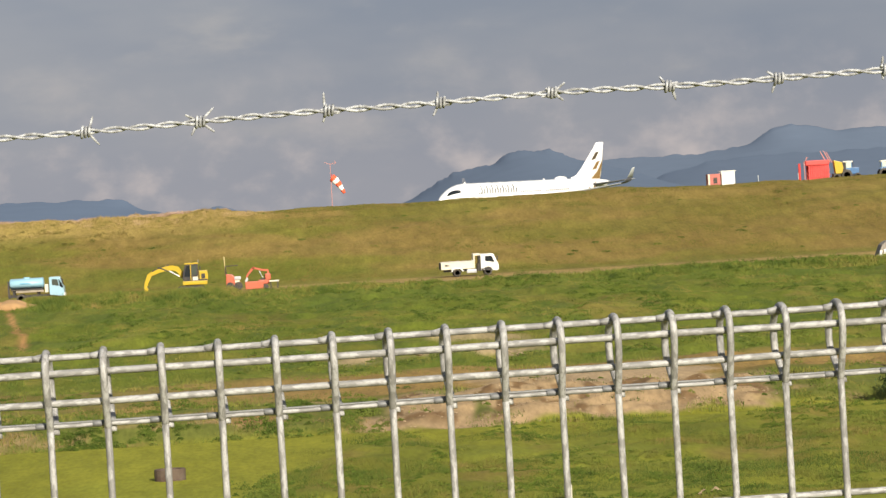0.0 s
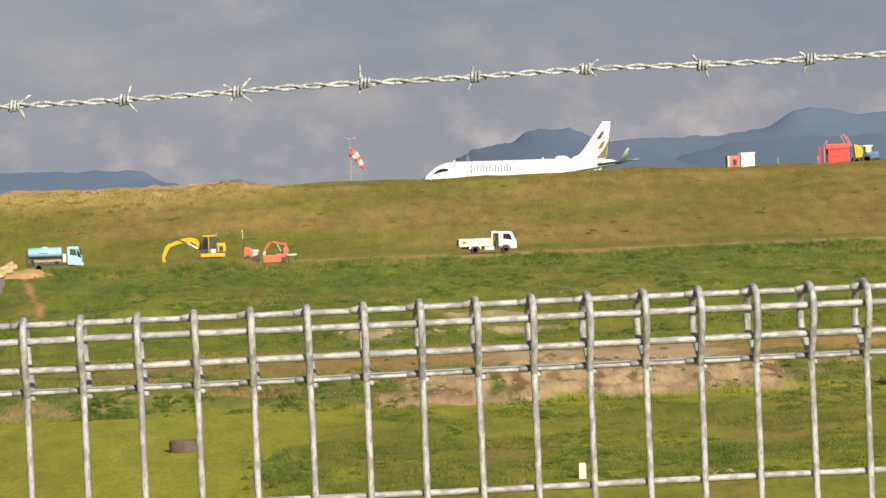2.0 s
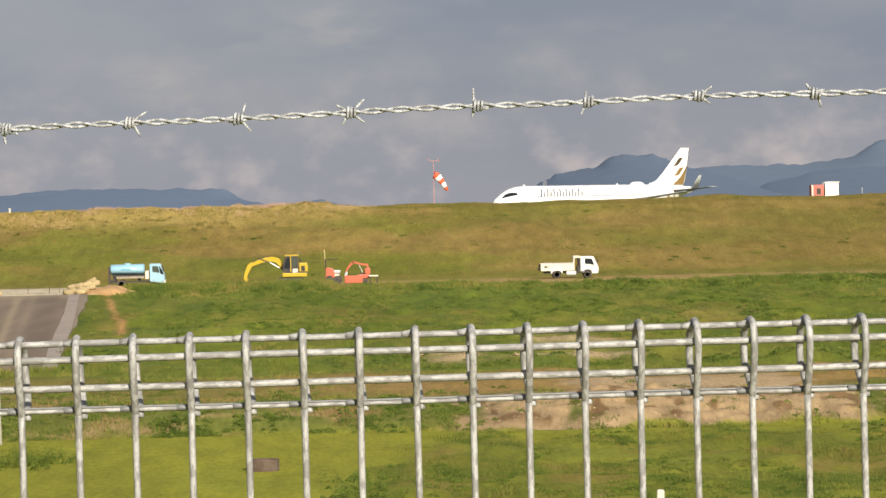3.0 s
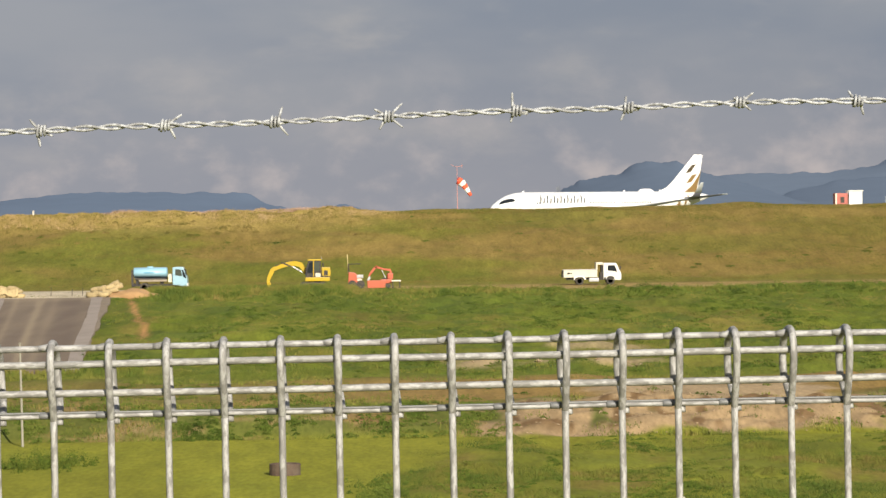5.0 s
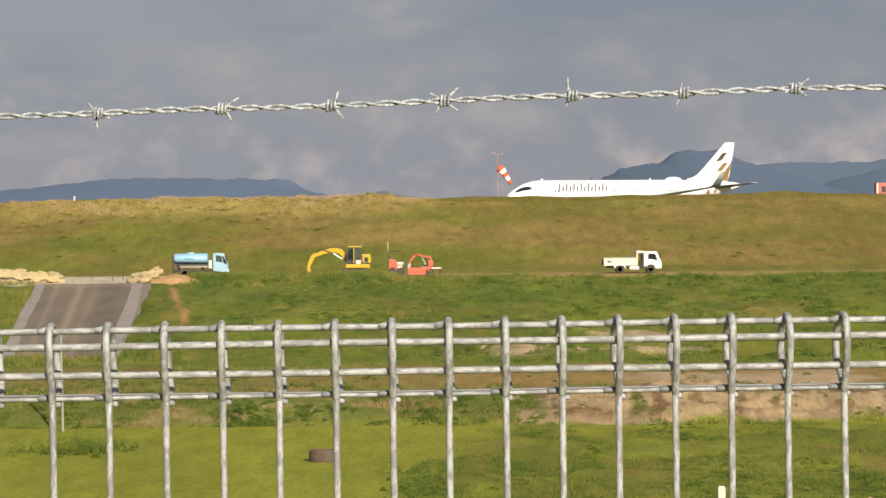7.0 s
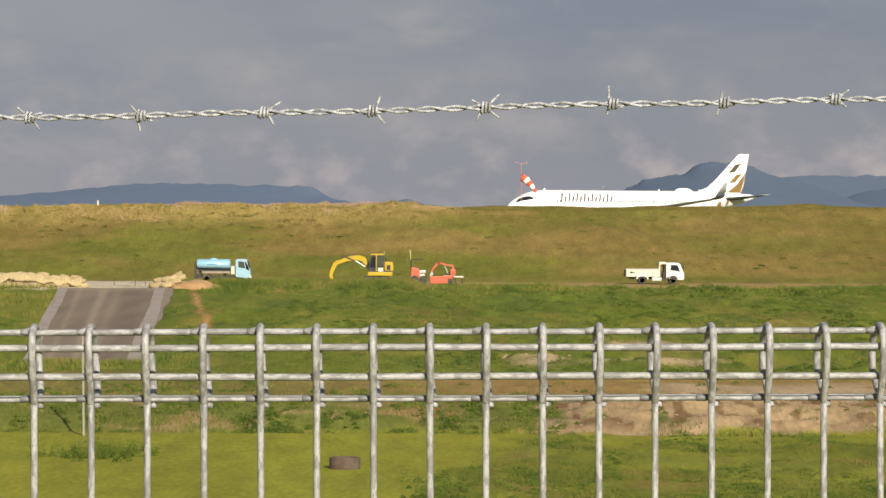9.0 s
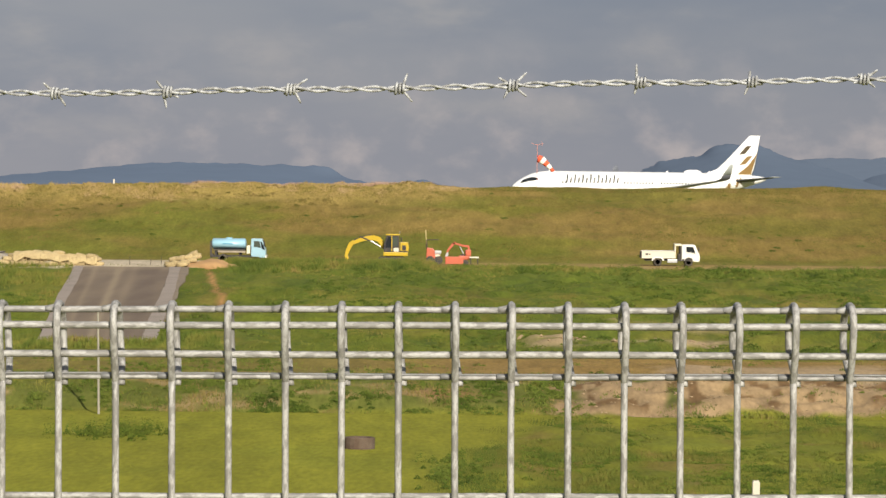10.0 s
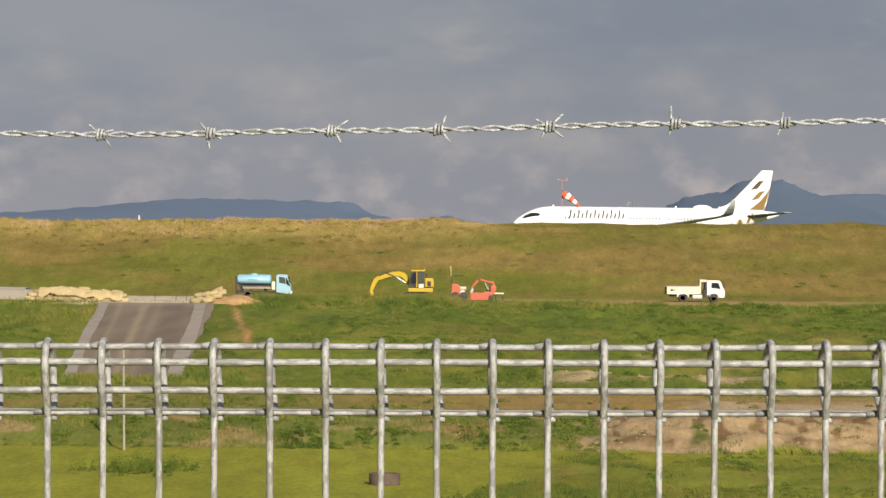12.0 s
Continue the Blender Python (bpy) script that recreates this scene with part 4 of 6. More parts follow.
def build_airliner():
    jet = thing("airliner", pose(29.20, 498.00, -0.4, 0, 0, 46.26), "white narrow-body airliner with gold and bronze tail markings, taxiing", "airliner")
    body = part("fuselage", loft([circle(*s) for s in FUSE]), AIR_WHITE, jet, smooth=True)
    ws = [(1.15, 3.96, 4.08), (1.5, 4.06, 4.36), (1.9, 4.17, 4.60), (2.4, 4.28, 4.80), (2.9, 4.36, 4.90), (3.35, 4.42, 4.88), (3.65, 4.50, 4.78)]
    for s in (-1, 1):
        part("cockpit_window", patch(ws, s), GLASS_DARK, body, "black wrap-round cockpit window")
    win = None
    for i in range(44):
        x = 7.6 + i * 0.533
        if 8.4 < x < 18.2 or 23.5 < x < 24.2:
            continue
        x0, y0, z0 = skin(x, 4.18)
        if win is None:
            win = part("cabin_window", boxes((-0.12, 0.12, -0.015, 0.015, -0.14, 0.14)), AIR_WINDOW, body, "small dark cabin window")
            win.matrix_basis = pose(x0, y0, z0)
        else:
            again(win, "cabin_window", pose(x0, y0, z0), body)
    # the airline's title, as plain slanted bars
    def title_bar(x, wide, lo, hi):
        slant = 0.40 * (hi - lo)
        rows = [(x + (slant + wide) * k / 8, max(lo, lo + (hi - lo) * ((slant + wide) * k / 8 - wide) / slant), min(hi, lo + (hi - lo) * (slant + wide) * k / 8 / slant) + 0.002) for k in range(9)]
        part("title_bar", patch(rows, -1, 0.015), AIR_TITLE, body, "plain grey title bar")

    for i in range(14):
        x = 8.1 + 0.67 * i
        title_bar(x, 0.26, 4.10, 5.40 if i % 2 == 0 else 4.95)

    for zc, rr, x0, x1 in ((5.86, 0.30, 29.6, 33.0),):
        part("antenna_dome", loft([[(x, w * math.cos(a), zc - 0.1 + w * 1.3 * math.sin(a)) for a in np.linspace(0, 2 * math.pi, 14, endpoint=False)] for x, w in ((x0, 0.05), (x0 + 0.4, 0.33), (x0 + 1.1, 0.46), (x1 - 1.0, 0.44), (x1 - 0.3, 0.25), (x1, 0.05))]), AIR_WHITE, body, "white satellite antenna dome", smooth=True)
    for x in (6.2, 26.5, 33.9):
        part("blade_antenna", prism([(x, 5.8), (x + 0.4, 5.8), (x + 0.42, 6.14), (x + 0.26, 6.14)], -0.03, 0.03), AIR_WHITE, body)
    # fin with its rudder and marks
    fin = part("tail_fin", foil([((33.0, 0, 5.55), 8.9, 0.06, (0, 1, 0)), ((35.6, 0, 6.5), 6.75, 0.09, (0, 1, 0)), ((37.0, 0, 7.6), 5.6, 0.10, (0, 1, 0)), ((41.35, 0, 11.70), 2.0, 0.10, (0, 1, 0)), ((41.6, 0, 11.78), 1.6, 0.04, (0, 1, 0))]), AIR_WHITE, jet, smooth=True)

    def fin_plate(name, pts, mat, label):
        for s in (-1, 1):
            bm = bmesh.new()
            vs = []
            for px_, pz in pts:
                le = np.interp(pz, [5.55, 6.5, 7.6, 11.7], [33.0, 35.6, 37.0, 41.35])
                ch = np.interp(pz, [5.55, 6.5, 7.6, 11.7], [8.9, 6.75, 5.6, 2.0])
                u = min(0.98, max(0.02, (px_ - le) / ch))
                w = np.interp(pz, [5.55, 6.5, 7.6, 11.7], [0.06, 0.09, 0.1, 0.1]) * ch * 2 * math.sqrt(u * (1 - u)) * (0.55 + 0.75 * (1 - u)) * 0.5 + 0.06
                vs.append(bm.verts.new((px_, s * w, pz)))
            f = bm.faces.new(vs)
            ext = bmesh.ops.extrude_face_region(bm, geom=[f])
            bmesh.ops.translate(bm, vec=(0, -s * 0.025, 0), verts=[v for v in ext["geom"] if isinstance(v, bmesh.types.BMVert)])
            bmesh.ops.recalc_face_normals(bm, faces=bm.faces[:])
            part(name, bm, mat, fin, label)

    fin_plate("tail_mark", [(39.35, 8.75), (40.55, 8.95), (41.75, 10.25), (40.75, 10.1)], AIR_BROWN, "bronze slanted tail mark")
    fin_plate("tail_mark", [(39.45, 7.15), (40.65, 7.35), (41.95, 8.65), (40.85, 8.5)], AIR_GOLD, "dull gold slanted tail mark")
    fin_plate("rudder_panel", [(39.2, 5.72), (41.7, 5.72), (42.85, 9.2), (42.3, 8.4), (41.0, 7.0)], AIR_GOLD, "gold lower rudder panel")
    gold = [(33.6, 2.5, 2.9), (35.2, 2.75, 3.5), (37.0, 3.25, 4.3), (38.6, 3.7, 5.0), (39.4, 4.2, 5.3)]
    part("tail_band", patch(gold, -1, 0.015), AIR_GOLD, body, "gold band round the tail")
    part("tail_band", patch(gold, 1, 0.015), AIR_GOLD, body, "gold band round the tail")
    for s in (-1, 1):
        part("tailplane", foil([((37.6, s * 0.6, 4.66), 4.3, 0.12, (0, 0, 1)), ((38.9, s * 2.4, 4.88), 3.2, 0.11, (0, 0, 1)), ((41.9, s * 6.1, 5.30), 1.5, 0.09, (0, 0, 1)), ((42.3, s * 6.25, 5.32), 0.9, 0.05, (0, 0, 1))]), TAIL_DARK, jet, "grey tailplane darkened like its shaded underside", smooth=True)
        part("tailplane_tip", foil([((41.55, s * 5.7, 5.27), 1.75, 0.11, (0, 0, 1)), ((42.0, s * 6.15, 5.32), 1.5, 0.11, (0, 0, 1)), ((42.35, s * 6.32, 5.34), 0.9, 0.05, (0, 0, 1))]), AIR_TIP, jet, "pale tailplane tip", smooth=True)
        wing = part("wing", foil([((14.6, s * 0.8, 2.35), 8.4, 0.13, (0, 0, 1)), ((16.4, s * 2.4, 2.55), 6.6, 0.13, (0, 0, 1)), ((19.6, s * 6.6, 3.05), 4.0, 0.12, (0, 0, 1)), ((25.3, s * 15.6, 4.45), 1.85, 0.11, (0, 0, 1)), ((25.9, s * 16.4, 4.62), 1.7, 0.10, (0, 0, 1))]), AIR_GREY, jet, "light grey swept wing", smooth=True)
        part("winglet", foil([((25.9, s * 16.4, 4.62), 1.7, 0.09, (0, 0.3 * -s, 1)), ((26.25, s * 16.95, 4.85), 1.6, 0.08, (0, -0.7 * s, 0.7)), ((26.45, s * 17.35, 5.45), 1.4, 0.08, (0, -s, 0.2))]), AIR_DARK if s < 0 else AIR_INNER, wing, "dark winglet root", smooth=True)
        part("winglet_tip", foil([((26.46, s * 17.36, 5.46), 1.38, 0.08, (0, -s, 0.2)), ((27.25, s * 17.85, 6.95), 0.65, 0.07, (0, -s, 0.2)), ((27.45, s * 17.88, 7.05), 0.35, 0.04, (0, -s, 0.2))]), AIR_TIP if s < 0 else AIR_INNER, wing, "pale upswept winglet tip" if s < 0 else "slate grey upswept winglet tip", smooth=True)
        nac = part("engine", loft([circle_off(x, r, s * 5.75, 1.75) for x, r in ((13.1, 0.98), (13.0, 1.08), (13.3, 1.19), (14.6, 1.24), (16.2, 1.12), (17.4, 0.86), (17.5, 0.62), (18.4, 0.38), (19.0, 0.05))]), AIR_WHITE, jet, smooth=True)
        part("intake", loft([circle_off(x, r, s * 5.75, 1.75) for x, r in ((13.08, 0.97), (13.5, 0.88), (14.0, 0.86), (14.05, 0.1))], caps=False), AIR_DARK, nac, "dark engine intake", smooth=True)
        part("pylon", prism([(14.4, 2.7), (18.6, 2.75), (19.5, 2.95), (17.0, 3.1)], s * 5.75 - 0.12, s * 5.75 + 0.12), AIR_WHITE, nac)
        leg = part("main_gear", tube([(21.0, s * 3.6, 2.5), (21.2, s * 3.75, 0.58)], 0.13, 8), AIR_GREY, jet, "grey landing gear leg")
        for dy in (-0.35, 0.35):
            wheel(leg, 21.2, s * 3.75 + dy, 0.58, 0.58, 0.38, "gear_wheel")
    leg = part("nose_gear", tube([(4.9, 0, 2.0), (4.75, 0, 0.4)], 0.09, 8), AIR_GREY, jet, "grey nose gear leg")
    for dy in (-0.25, 0.25):
        wheel(leg, 4.75, dy, 0.39, 0.39, 0.22, "gear_wheel")
    return jet


def circle_off(x, r, yc, zc, n=20):
    return [(x, yc + r * math.cos(2 * math.pi * k / n), zc + r * math.sin(2 * math.pi * k / n)) for k in range(n)]


airliner = build_airliner()


# ---- vehicles on the haul road ----
ROAD = -3.9


def build_dump_truck():
    t = thing("dump_truck", pose(14.80, 254.2, ROAD), "small white dump truck with a cream tipper bed", "truck")
    part("chassis", boxes((0.25, 4.3, 0.35, 0.55, 0.42, 0.58), (0.25, 4.3, 1.15, 1.35, 0.42, 0.58), (0.6, 0.8, 0.4, 1.3, 0.44, 0.56), (2.2, 2.9, 0.12, 0.5, 0.28, 0.6), (2.95, 3.3, 0.15, 1.55, 0.4, 1.0)), CHASSIS, t)
    part("fuel_tank", boxes((2.05, 2.85, 0.06, 0.42, 0.26, 0.56), bevel=0.05), RIM, t, "silver fuel tank")
    bed = part("tipper_bed", boxes((0.0, 2.72, 0.02, 1.68, 0.62, 0.74), (0.0, 2.72, 0.02, 0.10, 0.74, 1.22), (0.0, 2.72, 1.60, 1.68, 0.74, 1.22), (0.0, 0.08, 0.10, 1.60, 0.74, 1.18), (2.64, 2.72, 0.10, 1.60, 0.74, 1.40)), BED_CREAM, t, "dusty cream tipper bed")
    for x in (0.05, 0.75, 1.4, 2.05, 2.66):
        part("side_rib", boxes((x - 0.03, x + 0.03, -0.02, 0.02, 0.64, 1.2)), BED_CREAM, bed)
    part("top_rail", boxes((-0.03, 2.74, -0.03, 0.08, 1.2, 1.26), bevel=0.01), RIM, bed, "worn grey top rail")
    part("side_emblem", boxes((0.30, 0.52, -0.012, 0.022, 0.88, 1.02), (0.58, 0.66, -0.012, 0.022, 0.9, 1.0)), CHASSIS, bed, "plain dark lettering bars")
    part("tailgate", prism([(-0.10, 0.66), (0.0, 0.60), (0.0, 1.20), (-0.06, 1.20)], 0.02, 1.68, 0.01), CHASSIS, bed, "dark dented tailgate")
    part("load", boxes((0.12, 2.60, 0.14, 1.56, 1.10, 1.235), bevel=0.03), SKIRT, bed, "muddy load in the bed")
    part("guard_frame", boxes((2.62, 3.2, 0.05, 1.65, 1.62, 1.80), (2.62, 2.74, 0.05, 1.65, 1.22, 1.7), bevel=0.03), BED_CREAM, t, "cream bed visor over the cab")
    # a solid dark block gives the gap behind the cab its shade
    part("cab_back", boxes((3.06, 3.22, 0.1, 1.6, 0.55, 1.66)), CHASSIS, t, "dark block for the shaded gap behind the cab")
    cab = part("cab", prism([(3.22, 0.45), (4.50, 0.36), (4.64, 0.42), (4.66, 0.82), (4.60, 0.98), (4.30, 1.66), (4.18, 1.74), (3.28, 1.74), (3.22, 1.66)], 0.02, 1.68, 0.035), WHITE_PAINT, t)
    part("side_window", prism([(3.56, 1.14), (4.02, 1.10), (4.30, 1.02), (4.26, 1.20), (4.12, 1.55), (3.58, 1.58)], 0.004, 0.03), GLASS_DARK, cab, "dark side window")
    part("windscreen", prism([(4.588, 1.06), (4.335, 1.63), (4.31, 1.62), (4.56, 1.05)], 0.14, 1.56), GLASS_DARK, cab, "dark windscreen")
    part("wheel_arch", prism([(3.42, 0.42), (3.50, 0.62), (3.66, 0.70), (3.90, 0.70), (4.06, 0.62), (4.14, 0.42)], -0.004, 0.03), CHASSIS, cab, "dark front wheel arch")
    part("step", boxes((3.26, 3.42, -0.01, 0.12, 0.42, 0.60), bevel=0.01), CHASSIS, cab, "dark cab step")
    part("door_line", boxes((3.46, 3.475, 0.008, 0.03, 0.6, 1.66), (3.46, 4.42, 0.008, 0.03, 0.995, 1.01)), CHASSIS, cab)
    part("headlight", boxes((4.58, 4.68, 0.10, 0.40, 0.60, 0.74), bevel=0.02), GLASS_DARK, cab, "headlight in the bumper")
    part("headlight", boxes((4.58, 4.68, 1.30, 1.60, 0.60, 0.74), bevel=0.02), GLASS_DARK, cab, "headlight in the bumper")
    part("mirror", boxes((4.52, 4.60, -0.16, -0.04, 1.22, 1.52), (4.46, 4.56, -0.08, 0.05, 1.48, 1.51), bevel=0.01), CHASSIS, cab, "black wing mirror")
    part("mudguard", prism([(0.80, 0.42), (0.86, 0.62), (1.08, 0.74), (1.5, 0.74), (1.72, 0.62), (1.80, 0.42), (1.70, 0.42), (1.62, 0.56), (1.46, 0.65), (1.12, 0.65), (0.96, 0.56), (0.90, 0.42)], -0.05, 0.4), WHITE_PAINT, t, "white rear mudguard")
    for x, ys in ((1.29, (0.22, 1.48)), (3.78, (0.16, 1.54))):
        for y in ys:
            wheel(t, x, y, 0.33, 0.33, 0.24)
    return t


def build_tank_truck():
    t = thing("tank_truck", pose(-19.54, 250.2, ROAD), "small pale blue water tank truck", "truck")
    n = 20
    ring = lambda x, k: [(x, 0.85 + 0.80 * k * math.cos(a), 1.52 + 0.42 * k * math.sin(a)) for a in np.linspace(0, 2 * math.pi, n, endpoint=False)]
    tank = part("tank", loft([ring(0.06, 0.2), ring(0.10, 0.86), ring(0.18, 1.0), ring(2.66, 1.0), ring(2.74, 0.86), ring(2.78, 0.2)]), TANK_BLUE, t, smooth=True)
    part("tank_marking", boxes((0.95, 1.75, 0.028, 0.062, 1.49, 1.56)), TANK_MARK, tank, "dark blue lettering bar")
    part("hatch", loft([[(1.4 + r * math.cos(a), 0.85 + r * math.sin(a), z) for a in np.linspace(0, 2 * math.pi, 14, endpoint=False)] for r, z in ((0.26, 1.9), (0.26, 1.99), (0.2, 2.02))]), TANK_BLUE, tank)
    part("chassis", boxes((0.05, 4.2, 0.35, 0.55, 0.45, 0.62), (0.05, 4.2, 1.15, 1.35, 0.45, 0.62), (0.2, 2.7, 0.15, 1.55, 0.98, 1.10), (0.3, 0.5, 0.3, 1.4, 0.6, 1.0), (2.2, 2.4, 0.3, 1.4, 0.6, 1.0)), CHASSIS, t)
    part("side_skirt", boxes((0.55, 2.75, 0.04, 0.12, 0.82, 0.98), bevel=0.015), SKIRT, t, "muddy side skirt")
    part("pump_box", boxes((2.84, 3.12, 0.10, 1.5, 0.75, 1.40), bevel=0.03), BED_CREAM, t, "cream pump box")
    part("rear_hose", boxes((-0.06, 0.08, 0.15, 0.5, 0.5, 1.75), (-0.04, 0.16, 0.2, 1.3, 0.42, 0.7), bevel=0.02), CHASSIS, t, "dark rear ladder and hose")
    cab = part("cab", prism([(3.20, 0.55), (4.20, 0.42), (4.34, 0.48), (4.36, 0.95), (4.31, 1.18), (4.08, 1.84), (3.98, 1.95), (3.26, 1.95), (3.20, 1.88)], 0.02, 1.68, 0.04), CAB_BLUE, t)
    part("side_window", prism([(3.42, 1.30), (3.98, 1.22), (3.86, 1.74), (3.42, 1.78)], 0.004, 0.03), GLASS_GREEN, cab, "tinted side window")
    part("quarter_window", prism([(4.04, 1.16), (4.29, 1.04), (4.27, 1.20), (4.02, 1.72), (3.93, 1.72)], 0.004, 0.03), GLASS_DARK, cab, "dark front quarter window")
    part("windscreen", prism([(4.30, 1.26), (4.11, 1.80), (4.08, 1.79), (4.27, 1.25)], 0.14, 1.56), GLASS_DARK, cab, "dark windscreen")
    part("bumper", boxes((4.26, 4.42, 0.05, 1.65, 0.42, 0.66), bevel=0.03), WHITE_PAINT, cab, "white bumper")
    part("mirror", boxes((4.22, 4.30, -0.16, -0.04, 1.45, 1.75), (4.16, 4.26, -0.08, 0.05, 1.7, 1.73), bevel=0.01), CHASSIS, cab, "black wing mirror")
    for x, ys in ((0.95, (0.22, 1.48)), (3.55, (0.16, 1.54))):
        for y in ys:
            wheel(t, x, y, 0.36, 0.36, 0.24)
    return t


def bent_box(path, y0, y1, thick):
    """A box-section boom along a path of (x, z); thick: its depth at each point."""
    rings = []
    for i, (x, z) in enumerate(path):
        a, b = path[max(i - 1, 0)], path[min(i + 1, len(path) - 1)]
        d = Vector((b[0] - a[0], 0, b[1] - a[1])).normalized()
        nrm = Vector((-d.z, 0, d.x)) * (thick[i] / 2)
        p = Vector((x, 0, z))
        rings.append([p + nrm + Vector((0, y0, 0)), p + nrm + Vector((0, y1, 0)), p - nrm + Vector((0, y1, 0)), p - nrm + Vector((0, y0, 0))])
    bm = loft(rings)
    bmesh.ops.bevel(bm, geom=bm.edges[:], offset=0.012, segments=1, affect="EDGES")
    return bm


def crawler(parent, x0, x1, y0, y1, h):
    """A rubber track with its rollers."""
    r = h / 2
    out = [(x0 + r + r * math.cos(a), r + r * math.sin(a)) for a in np.linspace(math.pi / 2, 3 * math.pi / 2, 9)] + [(x1 - r + r * math.cos(a), r + r * math.sin(a)) for a in np.linspace(-math.pi / 2, math.pi / 2, 9)]
    tr = part("track", prism(out, y0, y1), RUBBER, parent, "muddy black track")
    for x in np.linspace(x0 + r, x1 - r, 5):
        bm = loft([[(x + 0.3 * h * math.cos(a), yy, r + 0.3 * h * math.sin(a)) for a in np.linspace(0, 2 * math.pi, 12, endpoint=False)] for yy in (y0 - 0.02, y0 + 0.05)])
        part("roller", bm, CHASSIS, tr)


def build_excavator():
    t = thing("excavator", pose(-10.12, 252.2, ROAD), "yellow tracked excavator with its boom reaching out", "excavator")
    for y in (0.0, 1.45):
        crawler(t, 3.75, 5.95, y, y + 0.45, 0.58)
    part("undercarriage", boxes((4.4, 5.4, 0.45, 1.45, 0.2, 0.62)), CHASSIS, t)
    part("turntable", boxes((4.20, 6.15, 0.05, 1.85, 0.64, 0.95), bevel=0.05), YELLOW, t)
    part("counterweight", prism([(5.45, 0.95), (6.20, 0.95), (6.24, 1.35), (6.16, 1.74), (5.45, 1.74)], 0.08, 1.82, 0.06), YELLOW, t)
    part("engine_grille", boxes((5.70, 6.0, 0.05, 0.09, 1.1, 1.5)), CHASSIS, t, "black engine grille")
    cab = part("cab", prism([(4.22, 0.95), (5.45, 0.95), (5.45, 2.28), (4.46, 2.28), (4.26, 1.6)], 0.10, 1.0, 0.04), CHASSIS, t, "black cab frame")
    part("side_glass", prism([(4.36, 1.30), (4.82, 1.30), (4.82, 2.16), (4.56, 2.16), (4.38, 1.6)], 0.085, 0.11), GLASS_DARK, cab, "dark tinted cab window")
    part("side_glass", prism([(4.92, 1.44), (5.32, 1.44), (5.32, 2.16), (4.92, 2.16)], 0.085, 0.11), GLASS_GREEN, cab, "green tinted cab window")
    part("front_glass", prism([(4.20, 1.25), (4.24, 1.6), (4.44, 2.2), (4.47, 2.19), (4.27, 1.6), (4.23, 1.25)], 0.18, 0.92), GLASS_DARK, cab, "dark tinted windscreen")
    part("cab_roof", prism([(4.36, 2.28), (5.50, 2.28), (5.50, 2.40), (4.44, 2.40)], 0.08, 1.02, 0.03), YELLOW, cab, "yellow cab roof")
    part("door_panel", boxes((5.02, 5.42, 0.075, 0.10, 0.98, 1.28)), BED_CREAM, cab, "pale lower door panel")
    boom = part("boom", bent_box([(4.22, 1.25), (4.08, 1.62), (3.80, 1.95), (3.42, 2.06), (2.9, 2.04), (2.3, 1.88), (1.55, 1.56)], 1.15, 1.42, [0.30, 0.36, 0.42, 0.40, 0.36, 0.32, 0.24]), YELLOW, t)
    part("boom_marking", boxes((2.0, 2.9, 1.13, 1.15, -0.05, 0.05)), CHASSIS, boom, "dark lettering bar").matrix_basis = pose(0.42, 0, 2.95, 0, 23, 0)
    part("boom_cylinder", tube([(4.35, 1.28, 1.1), (3.1, 1.28, 1.86)], 0.05, 8), RIM, boom, "steel hydraulic cylinder")
    part("stick_cylinder", tube([(3.15, 1.28, 2.30), (1.80, 1.28, 1.86)], 0.06, 8), CHASSIS, boom, "dark hydraulic cylinder")
    stick = part("stick", bent_box([(1.80, 1.80), (1.56, 1.55), (1.30, 1.0), (1.20, 0.66)], 1.17, 1.40, [0.20, 0.36, 0.30, 0.24]), YELLOW, t)
    part("bucket", prism([(1.28, 0.72), (1.42, 0.45), (1.30, 0.12), (0.98, 0.02), (0.86, 0.12), (1.10, 0.24), (1.16, 0.46), (1.06, 0.62)], 0.95, 1.62, 0.015), YELLOW, stick, "mud-stained yellow bucket")
    part("body_step", boxes((5.46, 6.18, 0.03, 0.10, 0.97, 1.06), (5.50, 5.56, 0.03, 0.09, 1.06, 1.72)), CHASSIS, t, "black body seams")
    part("cab_pillar", boxes((4.84, 4.90, 0.07, 0.11, 1.0, 2.28)), YELLOW, cab, "yellow cab pillar")
    part("stick_link", tube([(1.40, 1.28, 1.30), (1.16, 1.28, 0.72)], 0.04, 6), CHASSIS, stick, "dark bucket link")
    part("exhaust", tube([(5.6, 1.5, 1.7), (5.6, 1.5, 2.1)], 0.05, 8), CHASSIS, t)
    part("hand_rail", tube([(5.48, 0.12, 2.3), (5.52, 0.12, 2.48), (5.5, 0.12, 2.6)], 0.018, 6), RIM, t)
    return t


